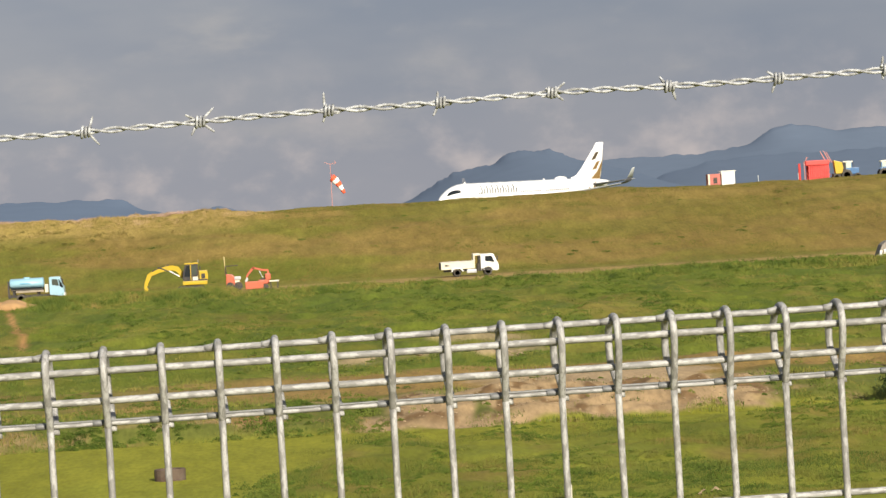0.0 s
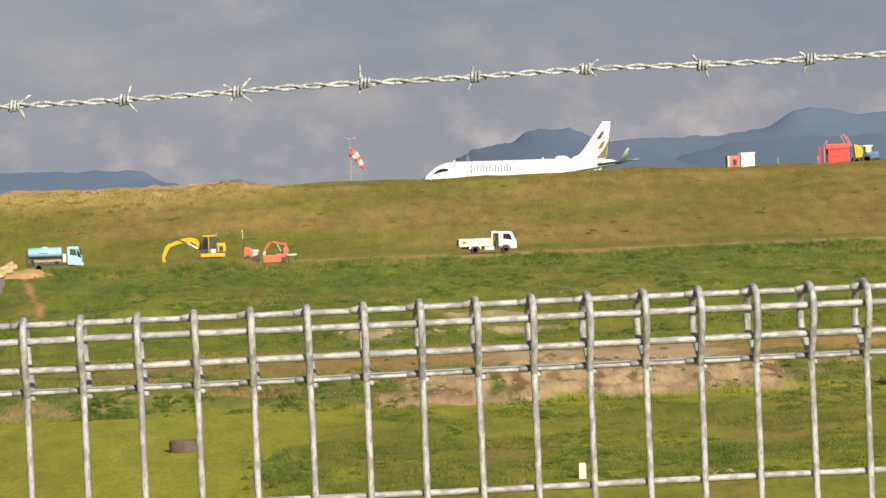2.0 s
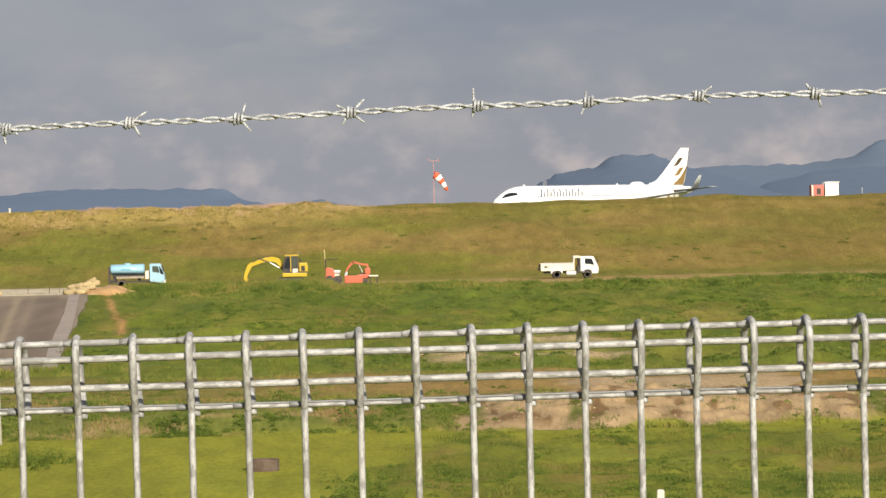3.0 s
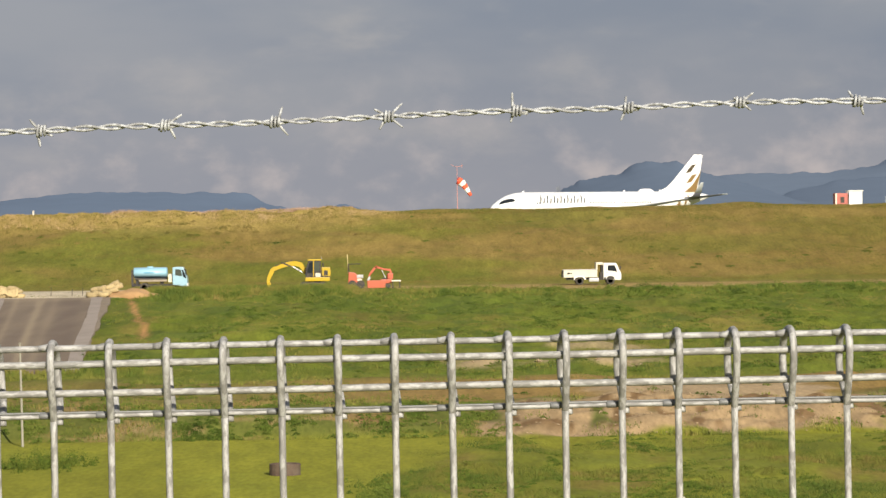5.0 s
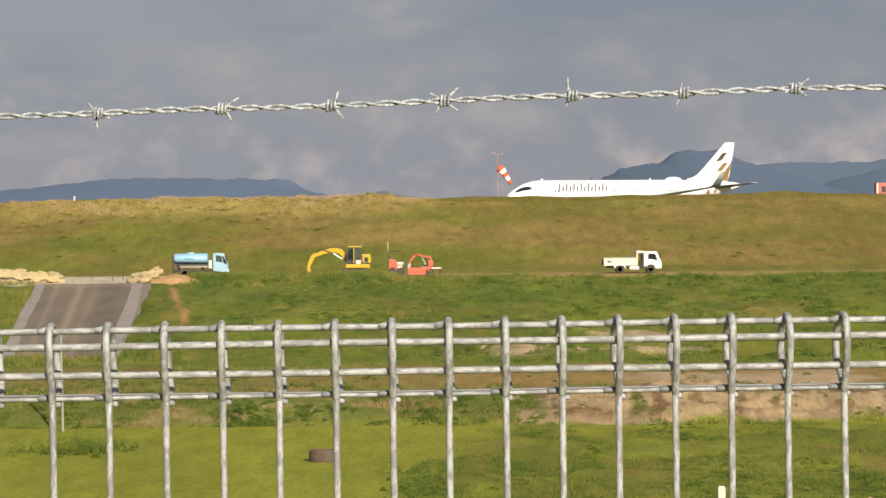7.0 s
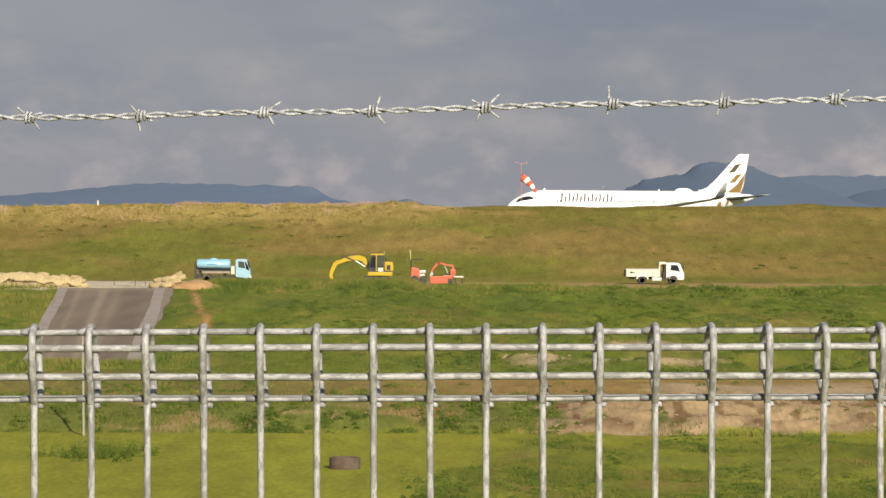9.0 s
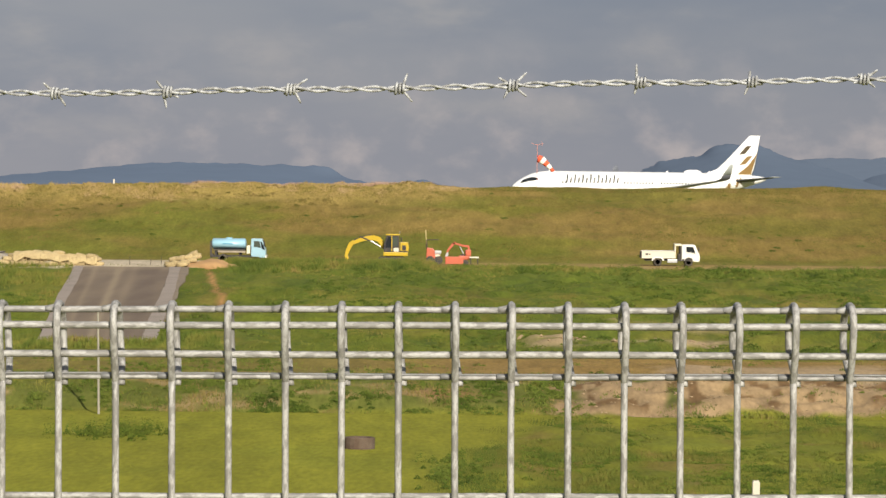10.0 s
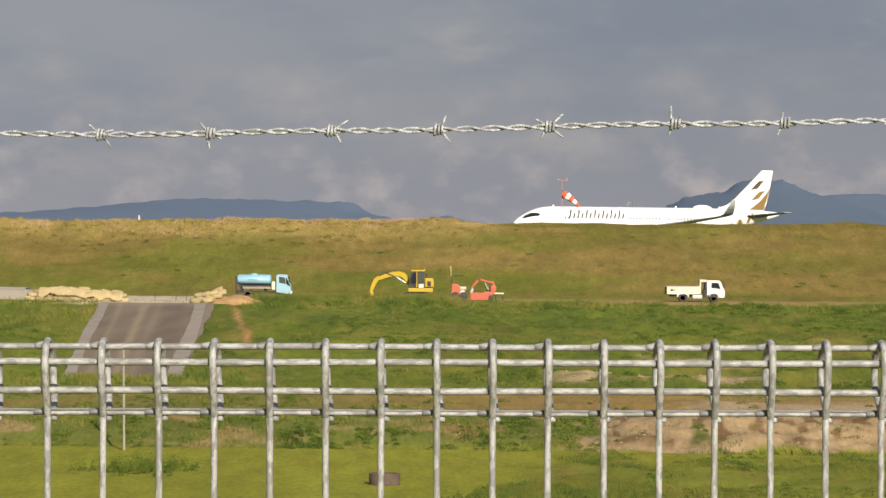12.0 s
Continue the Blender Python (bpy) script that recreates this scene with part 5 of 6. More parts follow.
def build_mini_excavator():
    t = thing("mini_excavator", pose(-10.12, 252.4, ROAD), "small orange excavator with a folded boom and dozer blade", "excavator")
    part("dozer_blade", prism([(9.16, 0.05), (10.58, 0.05), (10.60, 0.64), (9.14, 0.66)], -0.9, -0.72, 0.03), ORANGE, t, "bright orange dozer blade")
    for y in (-0.6, 0.35):
        crawler(t, 9.5, 11.0, y, y + 0.28, 0.38)
    part("turntable", boxes((10.2, 11.1, -0.5, 0.5, 0.40, 0.72), bevel=0.05), ORANGE, t)
    part("engine_cover", boxes((10.75, 11.2, -0.5, 0.5, 0.72, 1.2), bevel=0.06), ORANGE, t)
    boom = part("boom", bent_box([(10.85, 0.7), (11.02, 1.25), (10.98, 1.46), (10.5, 1.52), (9.9, 1.70), (9.72, 1.66)], -0.12, 0.06, [0.16, 0.18, 0.18, 0.15, 0.15, 0.12]), ORANGE, t)
    part("boom_cylinder", tube([(10.6, -0.03, 0.85), (10.3, -0.03, 1.45)], 0.035, 8), RIM, boom)
    stick = part("stick", bent_box([(9.95, 1.78), (9.72, 1.60), (9.38, 1.18), (9.26, 0.95)], -0.12, 0.06, [0.1, 0.2, 0.16, 0.12]), ORANGE, t)
    part("bucket", prism([(9.32, 1.02), (9.42, 0.82), (9.30, 0.64), (9.12, 0.66), (9.20, 0.86)], -0.28, 0.2, 0.01), RIM, stick, "worn steel bucket")
    part("seat", boxes((10.35, 10.75, -0.2, 0.2, 0.72, 0.85), (10.7, 10.78, -0.2, 0.2, 0.85, 1.2)), CHASSIS, t, "black seat")
    p = thing("timber_plank", pose(0.95, 251.6, ROAD + 0.0), "pale timber plank leaning on a prop", "plank")
    part("board", boxes((0.0, 0.75, -0.15, 0.15, 0.55, 0.66), bevel=0.01), WOOD_PALE, p)
    for x in (0.05, 0.6):
        part("prop", boxes((x, x + 0.1, -0.1, 0.1, 0.0, 0.56)), WOOD_DARK, p)


def build_roller():
    t = thing("compact_roller", pose(-10.12, 252.4, ROAD), "small red compactor with a black canopy frame", "roller")
    part("body", prism([(7.62, 0.35), (8.75, 0.35), (8.78, 0.62), (8.45, 0.95), (8.15, 1.28), (7.66, 1.34)], -0.45, 0.45, 0.05), ORANGE, t)
    part("side_cover", boxes((8.35, 8.72, -0.47, -0.44, 0.62, 0.80)), BED_CREAM, t, "pale side cover")
    part("front_frame", boxes((8.3, 8.82, -0.5, 0.5, 0.85, 1.1), bevel=0.04), RIM, t, "grey front frame")
    for x in (7.95, 8.6):
        n = 18
        part("drum", loft([[(x + 0.34 * math.cos(a), yy, 0.34 + 0.34 * math.sin(a)) for a in np.linspace(0, 2 * math.pi, n, endpoint=False)] for yy in (-0.48, 0.48)]), CHASSIS, t, "dark steel drum")
    for y in (-0.4, 0.4):
        part("canopy_post", tube([(7.68, y, 1.3), (7.66, y, 1.95), (8.62, y, 1.98)], 0.035, 6), CHASSIS, t, "black canopy frame")
    for x in (7.66, 8.60):
        part("canopy_bar", tube([(x, -0.4, 1.97), (x, 0.4, 1.97)], 0.03, 6), CHASSIS, t)
    part("beacon_pole", tube([(7.62, -0.2, 1.2), (7.60, -0.2, 2.05), (7.56, -0.2, 2.72)], [0.035, 0.035, 0.055], 6), OCHRE, t, "dull yellow upright pole")


build_dump_truck()
build_tank_truck()
build_excavator()
build_mini_excavator()
build_roller()


# ---- on the airfield behind the crest ----
def build_windsock():
    t = thing("windsock", pose(9.95, 400, hz(9.95, 400)), "red and white windsock hanging half limp on a red mast", "windsock")
    part("mast", tube([(0, 0, 0), (0, 0, 4.0), (0, 0, 8.1)], [0.05, 0.04, 0.03], 8), MAST_RED, t, "faded red mast")
    part("top_frame", tube([(-0.75, 0, 8.35), (-0.2, 0, 8.15), (0.1, 0, 8.12), (0.75, 0, 8.28)], 0.03, 6, tube([(0.6, 0, 8.5), (0.62, 0, 8.0)], 0.03, 6)), MAST_RED, t, "thin red lamp bracket")
    pivot = Vector((0.10, 0, 6.42))
    hoop = part("hoop", tube([(0.05 * math.cos(a), 0.45 * math.cos(a), 0.45 * math.sin(a)) for a in np.linspace(0, 2 * math.pi, 20)], 0.03, 6), RED, t)
    hoop.matrix_basis = Matrix.Translation(pivot)
    ax = [Vector(v) - pivot for v in ((0.10, 0, 6.42), (0.52, 0, 6.22), (0.90, 0, 5.86), (1.24, 0, 5.46), (1.60, 0, 5.02), (1.92, 0, 4.60))]
    rad = [0.46, 0.50, 0.42, 0.33, 0.26, 0.20]
    for i in range(5):
        rings = []
        for k in range(3):
            u = k / 2
            p = ax[i].lerp(ax[i + 1], u)
            d = (ax[i + 1] - ax[i]).normalized()
            s, r = Vector((0, 1, 0)), rad[i] + (rad[i + 1] - rad[i]) * u
            up = d.cross(s)
            rings.append([p + r * (1 + 0.06 * math.sin(3 * a + i)) * (math.cos(a) * s * 0.85 + math.sin(a) * up) for a in np.linspace(0, 2 * math.pi, 16, endpoint=False)])
        part("cloth_band", loft(rings, caps=i == 4), (SOCK_RED, SOCK_WHITE)[i % 2], hoop, ("red cloth band", "white cloth band")[i % 2], smooth=True)
    return hoop


def build_field_gear():
    z = hz(60, 400)
    t = thing("equipment_shelter", pose(59.6, 400, z), "white equipment shelter with a flat roof", "shelter")
    part("walls", boxes((0, 1.7, 0, 2.2, 0, 1.95), bevel=0.02), WHITE_PAINT, t)
    part("roof", boxes((-0.12, 1.82, -0.12, 2.32, 1.95, 2.06), bevel=0.02), WHITE_PAINT, t)
    part("door", boxes((0.4, 1.1, -0.03, 0.02, 0.05, 1.8)), WHITE_PAINT, t)
    t = thing("fuel_container", pose(57.85, 400.2, z), "faded red container with dark openings", "container")
    part("walls", boxes((0, 1.62, 0, 1.8, 0, 1.72), bevel=0.03), DULL_RED, t)
    # dark plate on the wall, painted as the opening's shaded inside
    part("opening", boxes((0.7, 1.2, -0.02, 0.03, 0.5, 1.25)), CHASSIS, t, "dark plate for the shaded opening")
    part("side_post", boxes((0.05, 0.25, -0.04, 0.02, 0.1, 1.7)), BED_CREAM, t, "pale corner post")
    # red lattice frames
    z = hz(77, 430)
    t = thing("red_lattice_enclosure", pose(75.7, 430, z), "bright red barrier frames stacked upright with leaning poles on top", "barriers")
    for i in range(10):
        part("slat", boxes((0.42 + i * 0.29, 0.62 + i * 0.29, 0, 0.07, 0.05, 2.35 - 0.05 * (i % 3))), RED, t)
    for zz in (0.25, 0.95, 1.65):
        part("rail", boxes((0.35, 3.35, 0.07, 0.15, zz - 0.09, zz + 0.09)), RED, t)
    part("top_beam", boxes((0.0, 3.30, -0.12, 0.5, 2.30, 2.98), bevel=0.10), RED, t, "thick red top beam")
    part("back_panel", boxes((0.35, 3.3, 1.6, 1.7, 0.0, 2.4)), RED, t)
    for x0, x1, h in ((3.0, 2.2, 4.15), (3.5, 2.6, 4.3), (3.75, 3.0, 4.05), (-0.15, 0.35, 3.5)):
        part("pole", tube([(x0, 0.4, 2.6), (x1, 0.4, h)], 0.06, 6), MAST_RED, t, "faded red leaning pole")
    part("corner_pole", tube([(-0.85, 0.1, 0), (-0.85, 0.1, 2.65)], 0.17, 6), RED, t)
    part("corner_pole", tube([(-0.12, 0.1, 0), (-0.16, 0.1, 2.9)], 0.07, 6), MAST_RED, t)
    # a yellow spreader and two tractors
    t = thing("field_machine", pose(79.35, 428.6, z), "yellow field machine with a slanted hopper on dark wheels", "machine")
    part("hopper", prism([(0.25, 1.0), (1.15, 1.0), (1.35, 1.8), (1.15, 2.55), (0.05, 2.85)], 0.1, 1.3, 0.05), YELLOW, t)
    part("chassis", boxes((-0.1, 2.0, 0.2, 1.2, 0.45, 1.05), (1.2, 1.75, 0.3, 1.1, 1.0, 2.5), bevel=0.05), CHASSIS, t, "black chassis and engine")
    for yy in (0.0, 1.3):
        wheel(t, 0.35, yy, 0.5, 0.5, 0.3)
        wheel(t, 1.75, yy, 0.72, 0.72, 0.34)
    for x, y, label, s in ((80.75, 430.5, "blue tractor with a glazed cab and pale roof", 0.98), (86.1, 431, "dark blue tractor with a pale roof", 0.92)):
        t = thing("tractor", pose(x, y, z), label, "tractor", "tractors on the airfield")
        part("hood", boxes((1.35 * s, 2.55 * s, 0.3, 0.9, 0.85 * s, 1.75 * s), bevel=0.08), TRACTOR_BLUE, t)
        part("belly", boxes((0.3 * s, 2.3 * s, 0.35, 0.85, 0.45 * s, 1.0 * s), bevel=0.05), CHASSIS, t, "dark engine block")
        cab = part("cab", boxes((0.35 * s, 1.55 * s, 0.15, 1.15, 1.0 * s, 2.5 * s), bevel=0.06), CAB_PALE, t, "glazed cab painted pale with reflected sky")
        part("roof", boxes((0.25 * s, 1.65 * s, 0.1, 1.2, 2.5 * s, 2.72 * s), bevel=0.05), BED_CREAM, cab, "pale cab roof")
        part("cab_panel", boxes((0.55 * s, 1.60 * s, 0.08, 0.16, 0.9 * s, 1.75 * s), bevel=0.03), TRACTOR_BLUE, cab, "blue lower cab panel")
        for px in (0.35, 1.43):
            part("cab_post", boxes((px * s, (px + 0.12) * s, 0.12, 0.17, 1.0 * s, 2.5 * s)), TRACTOR_BLUE, cab)
        part("fender", boxes((0.1 * s, 1.3 * s, 0.0, 0.2, 1.35 * s, 1.6 * s), bevel=0.05), TRACTOR_BLUE, t)
        part("exhaust", tube([(1.75 * s, 0.6, 1.7 * s), (1.75 * s, 0.6, 2.6 * s)], 0.05, 6), CHASSIS, t)
        for yy in (0.0, 1.3):
            wheel(t, 0.7 * s, yy, 0.78 * s, 0.78 * s, 0.35)
            wheel(t, 2.25 * s, yy, 0.5 * s, 0.5 * s, 0.28)
    # slim marker lights on the crest
    for x, y in ((64.0, 420), (67.5, 420), (72.9, 420)):
        t = thing("marker_light", pose(x, y, hz(x, y)), "slim pale marker light on a post", "marker light", "marker lights on the airfield")
        part("post", tube([(0, 0, 0), (0, 0, 1.15)], 0.04, 6), AIR_TIP, t)
        part("lamp_head", boxes((-0.06, 0.06, -0.06, 0.06, 1.15, 1.30), bevel=0.02), AIR_TIP, t)
    x, y = -32.6, 299.5
    t = thing("boundary_marker", pose(x, y, hz(x, y) - 0.05), "short white boundary marker in dry grass", "marker post")
    part("post", boxes((-0.08, 0.08, -0.08, 0.08, 0, 0.50), bevel=0.02), POST_CREAM, t)
    part("cap", boxes((-0.10, 0.10, -0.10, 0.10, 0.50, 0.56), bevel=0.02), POST_CREAM, t)


sock = build_windsock()
build_field_gear()


# ---- at the head of the ramp ----
def sack_mesh(seed, lx, ly, lz):
    r = np.random.RandomState(seed)
    bm = bmesh.new()
    bmesh.ops.create_uvsphere(bm, u_segments=10, v_segments=6, radius=1)
    ph = r.uniform(0, 6, 3)
    for v in bm.verts:
        x, y, z = v.co
        k = lambda c: math.copysign(abs(c) ** 0.6, c)
        w = 1 + 0.10 * math.sin(4 * x + ph[0]) + 0.08 * math.sin(5 * y + ph[1]) + 0.06 * math.sin(6 * z + ph[2])
        v.co = (lx / 2 * k(x) * w, ly / 2 * k(y) * w, lz / 2 * k(z) * w)
    return bm


def build_sacks():
    """Straw-coloured sacks and matting heaped along the head of the ramp, tied with stakes."""
    rnd = random.Random(5)
    wall = thing("sandbag_wall", pose(0, 0, 0), "long heap of straw-coloured sandbags with matting over them", "sandbags")
    kinds = []
    for i in range(4):
        o = part("sandbag", sack_mesh(i, 0.95, 0.55, 0.36), SACK, wall, smooth=True)
        kinds.append(o)
    first = True
    for row, (zb, x0, x1) in enumerate(((0.14, -34.2, -26.6), (0.40, -34.0, -26.9), (0.66, -33.6, -27.3), (0.88, -33.2, -30.2))):
        x = x0
        while x < x1:
            y = 238.9 + 0.18 * row + rnd.uniform(-0.12, 0.12)
            m = pose(x, y, hz(x, 239.0) + zb + rnd.uniform(-0.05, 0.05), rnd.uniform(-9, 9), rnd.uniform(-10, 10), rnd.uniform(-16, 16))
            if kinds:
                o = kinds.pop()
                o.matrix_basis = m
                pool = [c for c in wall.children]
            else:
                again(rnd.choice(pool), "sandbag", m, wall)
            x += 0.72 + rnd.uniform(-0.08, 0.12)
    for i in range(24):
        x = -33.6 + i * 0.27 + rnd.uniform(-0.05, 0.05)
        z = hz(x, 238.5)
        part("tie_stake", tube([(x, 238.52, z - 0.1), (x + rnd.uniform(-0.05, 0.05), 238.56, z + 0.72 + rnd.uniform(-0.12, 0.12))], 0.022, 5), SACK, wall)
    bm = bmesh.new()
    n = 40
    strip = []
    for i in range(n):
        x = -33.6 + 6.4 * i / (n - 1)
        z = hz(x, 239) + 0.98 + 0.06 * math.sin(2.1 * x) + 0.05 * math.sin(5.7 * x) - 0.26 * smooth(x, -30.4, -29.6)
        strip.append([bm.verts.new((x, y, z - dz)) for y, dz in ((238.50, 0.50 + 0.10 * math.sin(4.3 * x) + 0.05 * math.sin(23 * x)), (238.68, 0.06), (239.3, 0.0), (239.75, 0.10), (239.8, 0.3))])
    for a, b in zip(strip, strip[1:]):
        for k in range(4):
            bm.faces.new((a[k], b[k], b[k + 1], a[k + 1]))
    ext = bmesh.ops.extrude_face_region(bm, geom=bm.faces[:])
    bmesh.ops.translate(bm, vec=(0, 0.02, -0.06), verts=[v for v in ext["geom"] if isinstance(v, bmesh.types.BMVert)])
    bmesh.ops.recalc_face_normals(bm, faces=bm.faces[:])
    part("matting", bm, SACK, wall, "rolled straw matting", smooth=True)
    heap = thing("sandbag_heap", pose(0, 0, 0), "small heap of straw-coloured sandbags rising beside the ramp", "sandbags")
    pool = []
    for x, y, zb, ry in ((-21.7, 238.3, 0.2, 5), (-21.4, 238.7, 0.55, -8), (-21.2, 238.2, 0.25, 12), (-20.9, 238.6, 0.62, -14), (-20.5, 238.4, 0.35, 8), (-20.3, 238.8, 0.72, -16), (-20.0, 238.5, 0.5, -12), (-19.95, 238.9, 0.95, -20), (-19.7, 238.8, 0.75, -18), (-21.6, 237.9, 0.15, 3), (-20.7, 238.0, 0.2, -4)):
        m = pose(x, y, hz(x, y) + zb, rnd.uniform(-9, 9), ry, rnd.uniform(-20, 20))
        if len(pool) < 3:
            o = part("sandbag", sack_mesh(20 + len(pool), 0.8, 0.6, 0.38), SACK, heap, smooth=True)
            o.matrix_basis = m
            pool.append(o)
        else:
            again(rnd.choice(pool), "sandbag", m, heap)
    # soil tipped beside it
    bm = bmesh.new()
    bmesh.ops.create_uvsphere(bm, u_segments=28, v_segments=14, radius=1)
    for v in bm.verts:
        x, y, z = v.co
        w = 1 + 0.16 * math.sin(5 * x + 1) + 0.13 * math.sin(6 * y) + 0.06 * math.sin(13 * x + 9 * y)
        v.co = (2.0 * x * w, 1.2 * y * w, 0.52 * max(z, -0.2) * w)
    soil = thing("soil_heap", pose(-18.6, 238.4, hz(-18.6, 238.4) - 0.02), "low heap of fresh orange soil", "soil heap")
    part("heap", bm, SOIL, soil, smooth=True)
    conc = thing("concrete_culvert", pose(-36.4, 240.2, hz(-36, 240)), "grey concrete culvert block beside the sandbags", "culvert")
    part("block", prism([(-4, 0), (3.0, 0), (2.6, 0.55), (1.6, 0.80), (-4, 0.85)], 0, 2.4, 0.04), CONCRETE, conc)
    part("coping", prism([(-4.05, 0.85), (1.6, 0.80), (1.7, 0.92), (-4.05, 0.97)], -0.06, 2.46, 0.02), CONCRETE, conc)
    for x, h in ((-25.0, 0.62), (-23.4, 0.45), (-22.6, 0.55)):
        s = thing("survey_stake", pose(x, 241.2, hz(x, 241.2)), "thin brown survey stake", "stake", "survey stakes on the road")
        part("stake", tube([(0, 0, 0), (0.02, 0, h), (0.02, 0, h + 0.08)], [0.024, 0.022, 0.005], 5), WOOD_DARK, s)


build_sacks()


# ---- meadow and bank ----
def build_small_things():
    t = thing("drain_ring", pose(-3.50, 114.6, hz(-3.5, 115)), "low dark concrete drain ring in mown grass", "drain ring")
    n = 20
    ringf = lambda r, z: [(r * math.cos(a), r * 0.9 * math.sin(a), z) for a in np.linspace(0, 2 * math.pi, n, endpoint=False)]
    part("ring", loft([ringf(0.40, 0.0), ringf(0.56, 0.0), ringf(0.57, 0.38), ringf(0.55, 0.42), ringf(0.44, 0.42), ringf(0.42, 0.05)]), DARK_BLOCK, t)
    part("inner_lid", loft([ringf(0.40, 0.16), ringf(0.40, 0.2)]), DARK_BLOCK, t)
    t = thing("boundary_post", pose(9.17, 96.5, hz(9.17, 96.5) - 0.06), "white concrete boundary post in long grass", "marker post")
    part("post", boxes((-0.115, 0.115, -0.115, 0.115, 0, 0.50), bevel=0.03), POST_CREAM, t)
    part("cap", boxes((-0.095, 0.095, -0.095, 0.095, 0.48, 0.53), bevel=0.018), POST_CREAM, t)
    t = thing("thin_pole", pose(-14.82, 131.0, hz(-14.82, 131)), "tall thin pale pole at the foot of the bank", "pole")
    part("pole", tube([(0, 0, -0.2), (-0.03, 0, 2.2), (-0.06, 0, 4.25)], [0.055, 0.05, 0.042], 8), POLE_GREY, t)
    part("pole_cap", tube([(-0.06, 0, 4.25), (-0.06, 0, 4.3)], 0.055, 8), POLE_GREY, t)
    t = thing("sluice_grille", pose(47.4, 239.4, hz(47.5, 239.4)), "pale grey slatted sluice housing on the verge", "sluice")
    part("base", prism([(0, 0), (3.2, 0), (3.2, 1.35), (0.75, 1.2), (0.35, 0.9)], 0.1, 1.6, 0.03), CONCRETE, t)
    for i in range(9):
        part("slat", boxes((0.15 + 0.32 * i, 0.33 + 0.32 * i, 0.0, 0.12, 0.0, 0.5 + 0.08 * min(i, 6))), WHITE_PAINT, t)
    part("hand_post", tube([(0.95, 0.8, 1.1), (1.0, 0.8, 1.8)], 0.05, 6), CONCRETE, t)


def leaf_clumps(n, cx, cy, cz, rx, ry, rz, size, seed):
    """Many small leaves in an uneven crown."""
    r = np.random.RandomState(seed)
    cl = r.normal(0, 1, (26, 3))
    cl = cl / np.linalg.norm(cl, axis=1)[:, None] * r.uniform(0.35, 1.0, (26, 1)) * [rx, ry, rz]
    p = cl[r.randint(0, 26, n)] + r.normal(0, 0.20, (n, 3)) * [rx, ry, rz] + [cx, cy, cz]
    a, b = r.normal(0, 1, (n, 3)), r.normal(0, 1, (n, 3))
    a *= size / np.linalg.norm(a, axis=1)[:, None]
    b *= 0.6 * size / np.linalg.norm(b, axis=1)[:, None]
    v = np.concatenate([p - a, p + b, p + a, p - b], 1).reshape(-1, 3)
    return v, np.arange(4 * n).reshape(-1, 4)


def build_bush(x, y, h, seed):
    t = thing("bush", pose(x, y, hz(x, y)), "dense dark green bush at the foot of the bank", "bush")
    r = random.Random(seed)
    for i in range(5):
        a = r.uniform(0, 6.3)
        part("stem", tube([(0, 0, -0.1), (0.2 * math.cos(a), 0.2 * math.sin(a), 0.4 * h), (0.45 * math.cos(a) * h * 0.5, 0.45 * math.sin(a) * h * 0.5, 0.8 * h)], [0.07, 0.045, 0.02], 6), BARK, t)
    v, f = leaf_clumps(11000, 0, 0, 0.52 * h, 0.62 * h, 0.55 * h, 0.50 * h, 0.085, seed)
    me = bpy.data.meshes.new("crown")
    me.from_pydata(v, [], f.tolist())
    me.materials.append(LEAF)
    o = new("crown", me)
    o.parent = t
    tagged(o, kind="stuff")


build_small_things()
build_bush(27.75, 131.5, 2.3, 4)
build_bush(29.9, 137.6, 2.6, 9)


def build_stones():
    """Clods and stones on the broken sandy edge."""
    r = np.random.RandomState(31)
    bank = thing("sandy_clods", pose(0, 0, 0), "pale sandy clods and stones along the broken bank", "stones", kind="stuff")
    V, F = [], []
    base = np.array([(1, 0, 0), (-1, 0, 0), (0, 1, 0), (0, -1, 0), (0, 0, 1), (0, 0, -1)], float)
    tri = np.array([(0, 2, 4), (2, 1, 4), (1, 3, 4), (3, 0, 4), (2, 0, 5), (1, 2, 5), (3, 1, 5), (0, 3, 5)])
    pts = []
    while len(pts) < 260:
        x, y = r.uniform(3.5, 22), r.uniform(132.6, 142)
        if r.rand() < (0.9 if x > 5.5 else 0.2):
            pts.append((x, y, r.uniform(0.02, 0.08)))
    while len(pts) < 285:
        pts.append((r.uniform(3.5, 15), 177 + r.normal(0, 1.1), r.uniform(0.08, 0.24)))
    pts += [(13.66, 96.0, 0.16), (13.35, 96.3, 0.11), (13.15, 95.6, 0.10), (7.2, 96.5, 0.10), (7.45, 97.2, 0.08)]     # loose in the meadow
    for i, (x, y, s) in enumerate(pts):
        v = base * r.uniform(0.6, 1.25, (6, 1)) * s * [1.2, 1, 0.75] + r.normal(0, 0.1 * s, (6, 3)) + [x, y, hz(x, y) + 0.15 * s]
        V.append(v)
        F.append(tri + 6 * i)
    me = bpy.data.meshes.new("clods")
    me.from_pydata(np.concatenate(V), [], np.concatenate(F).tolist())
    me.materials.append(SAND)
    o = new("clods", me)
    o.parent = bank
    tagged(o, kind="stuff")


build_stones()


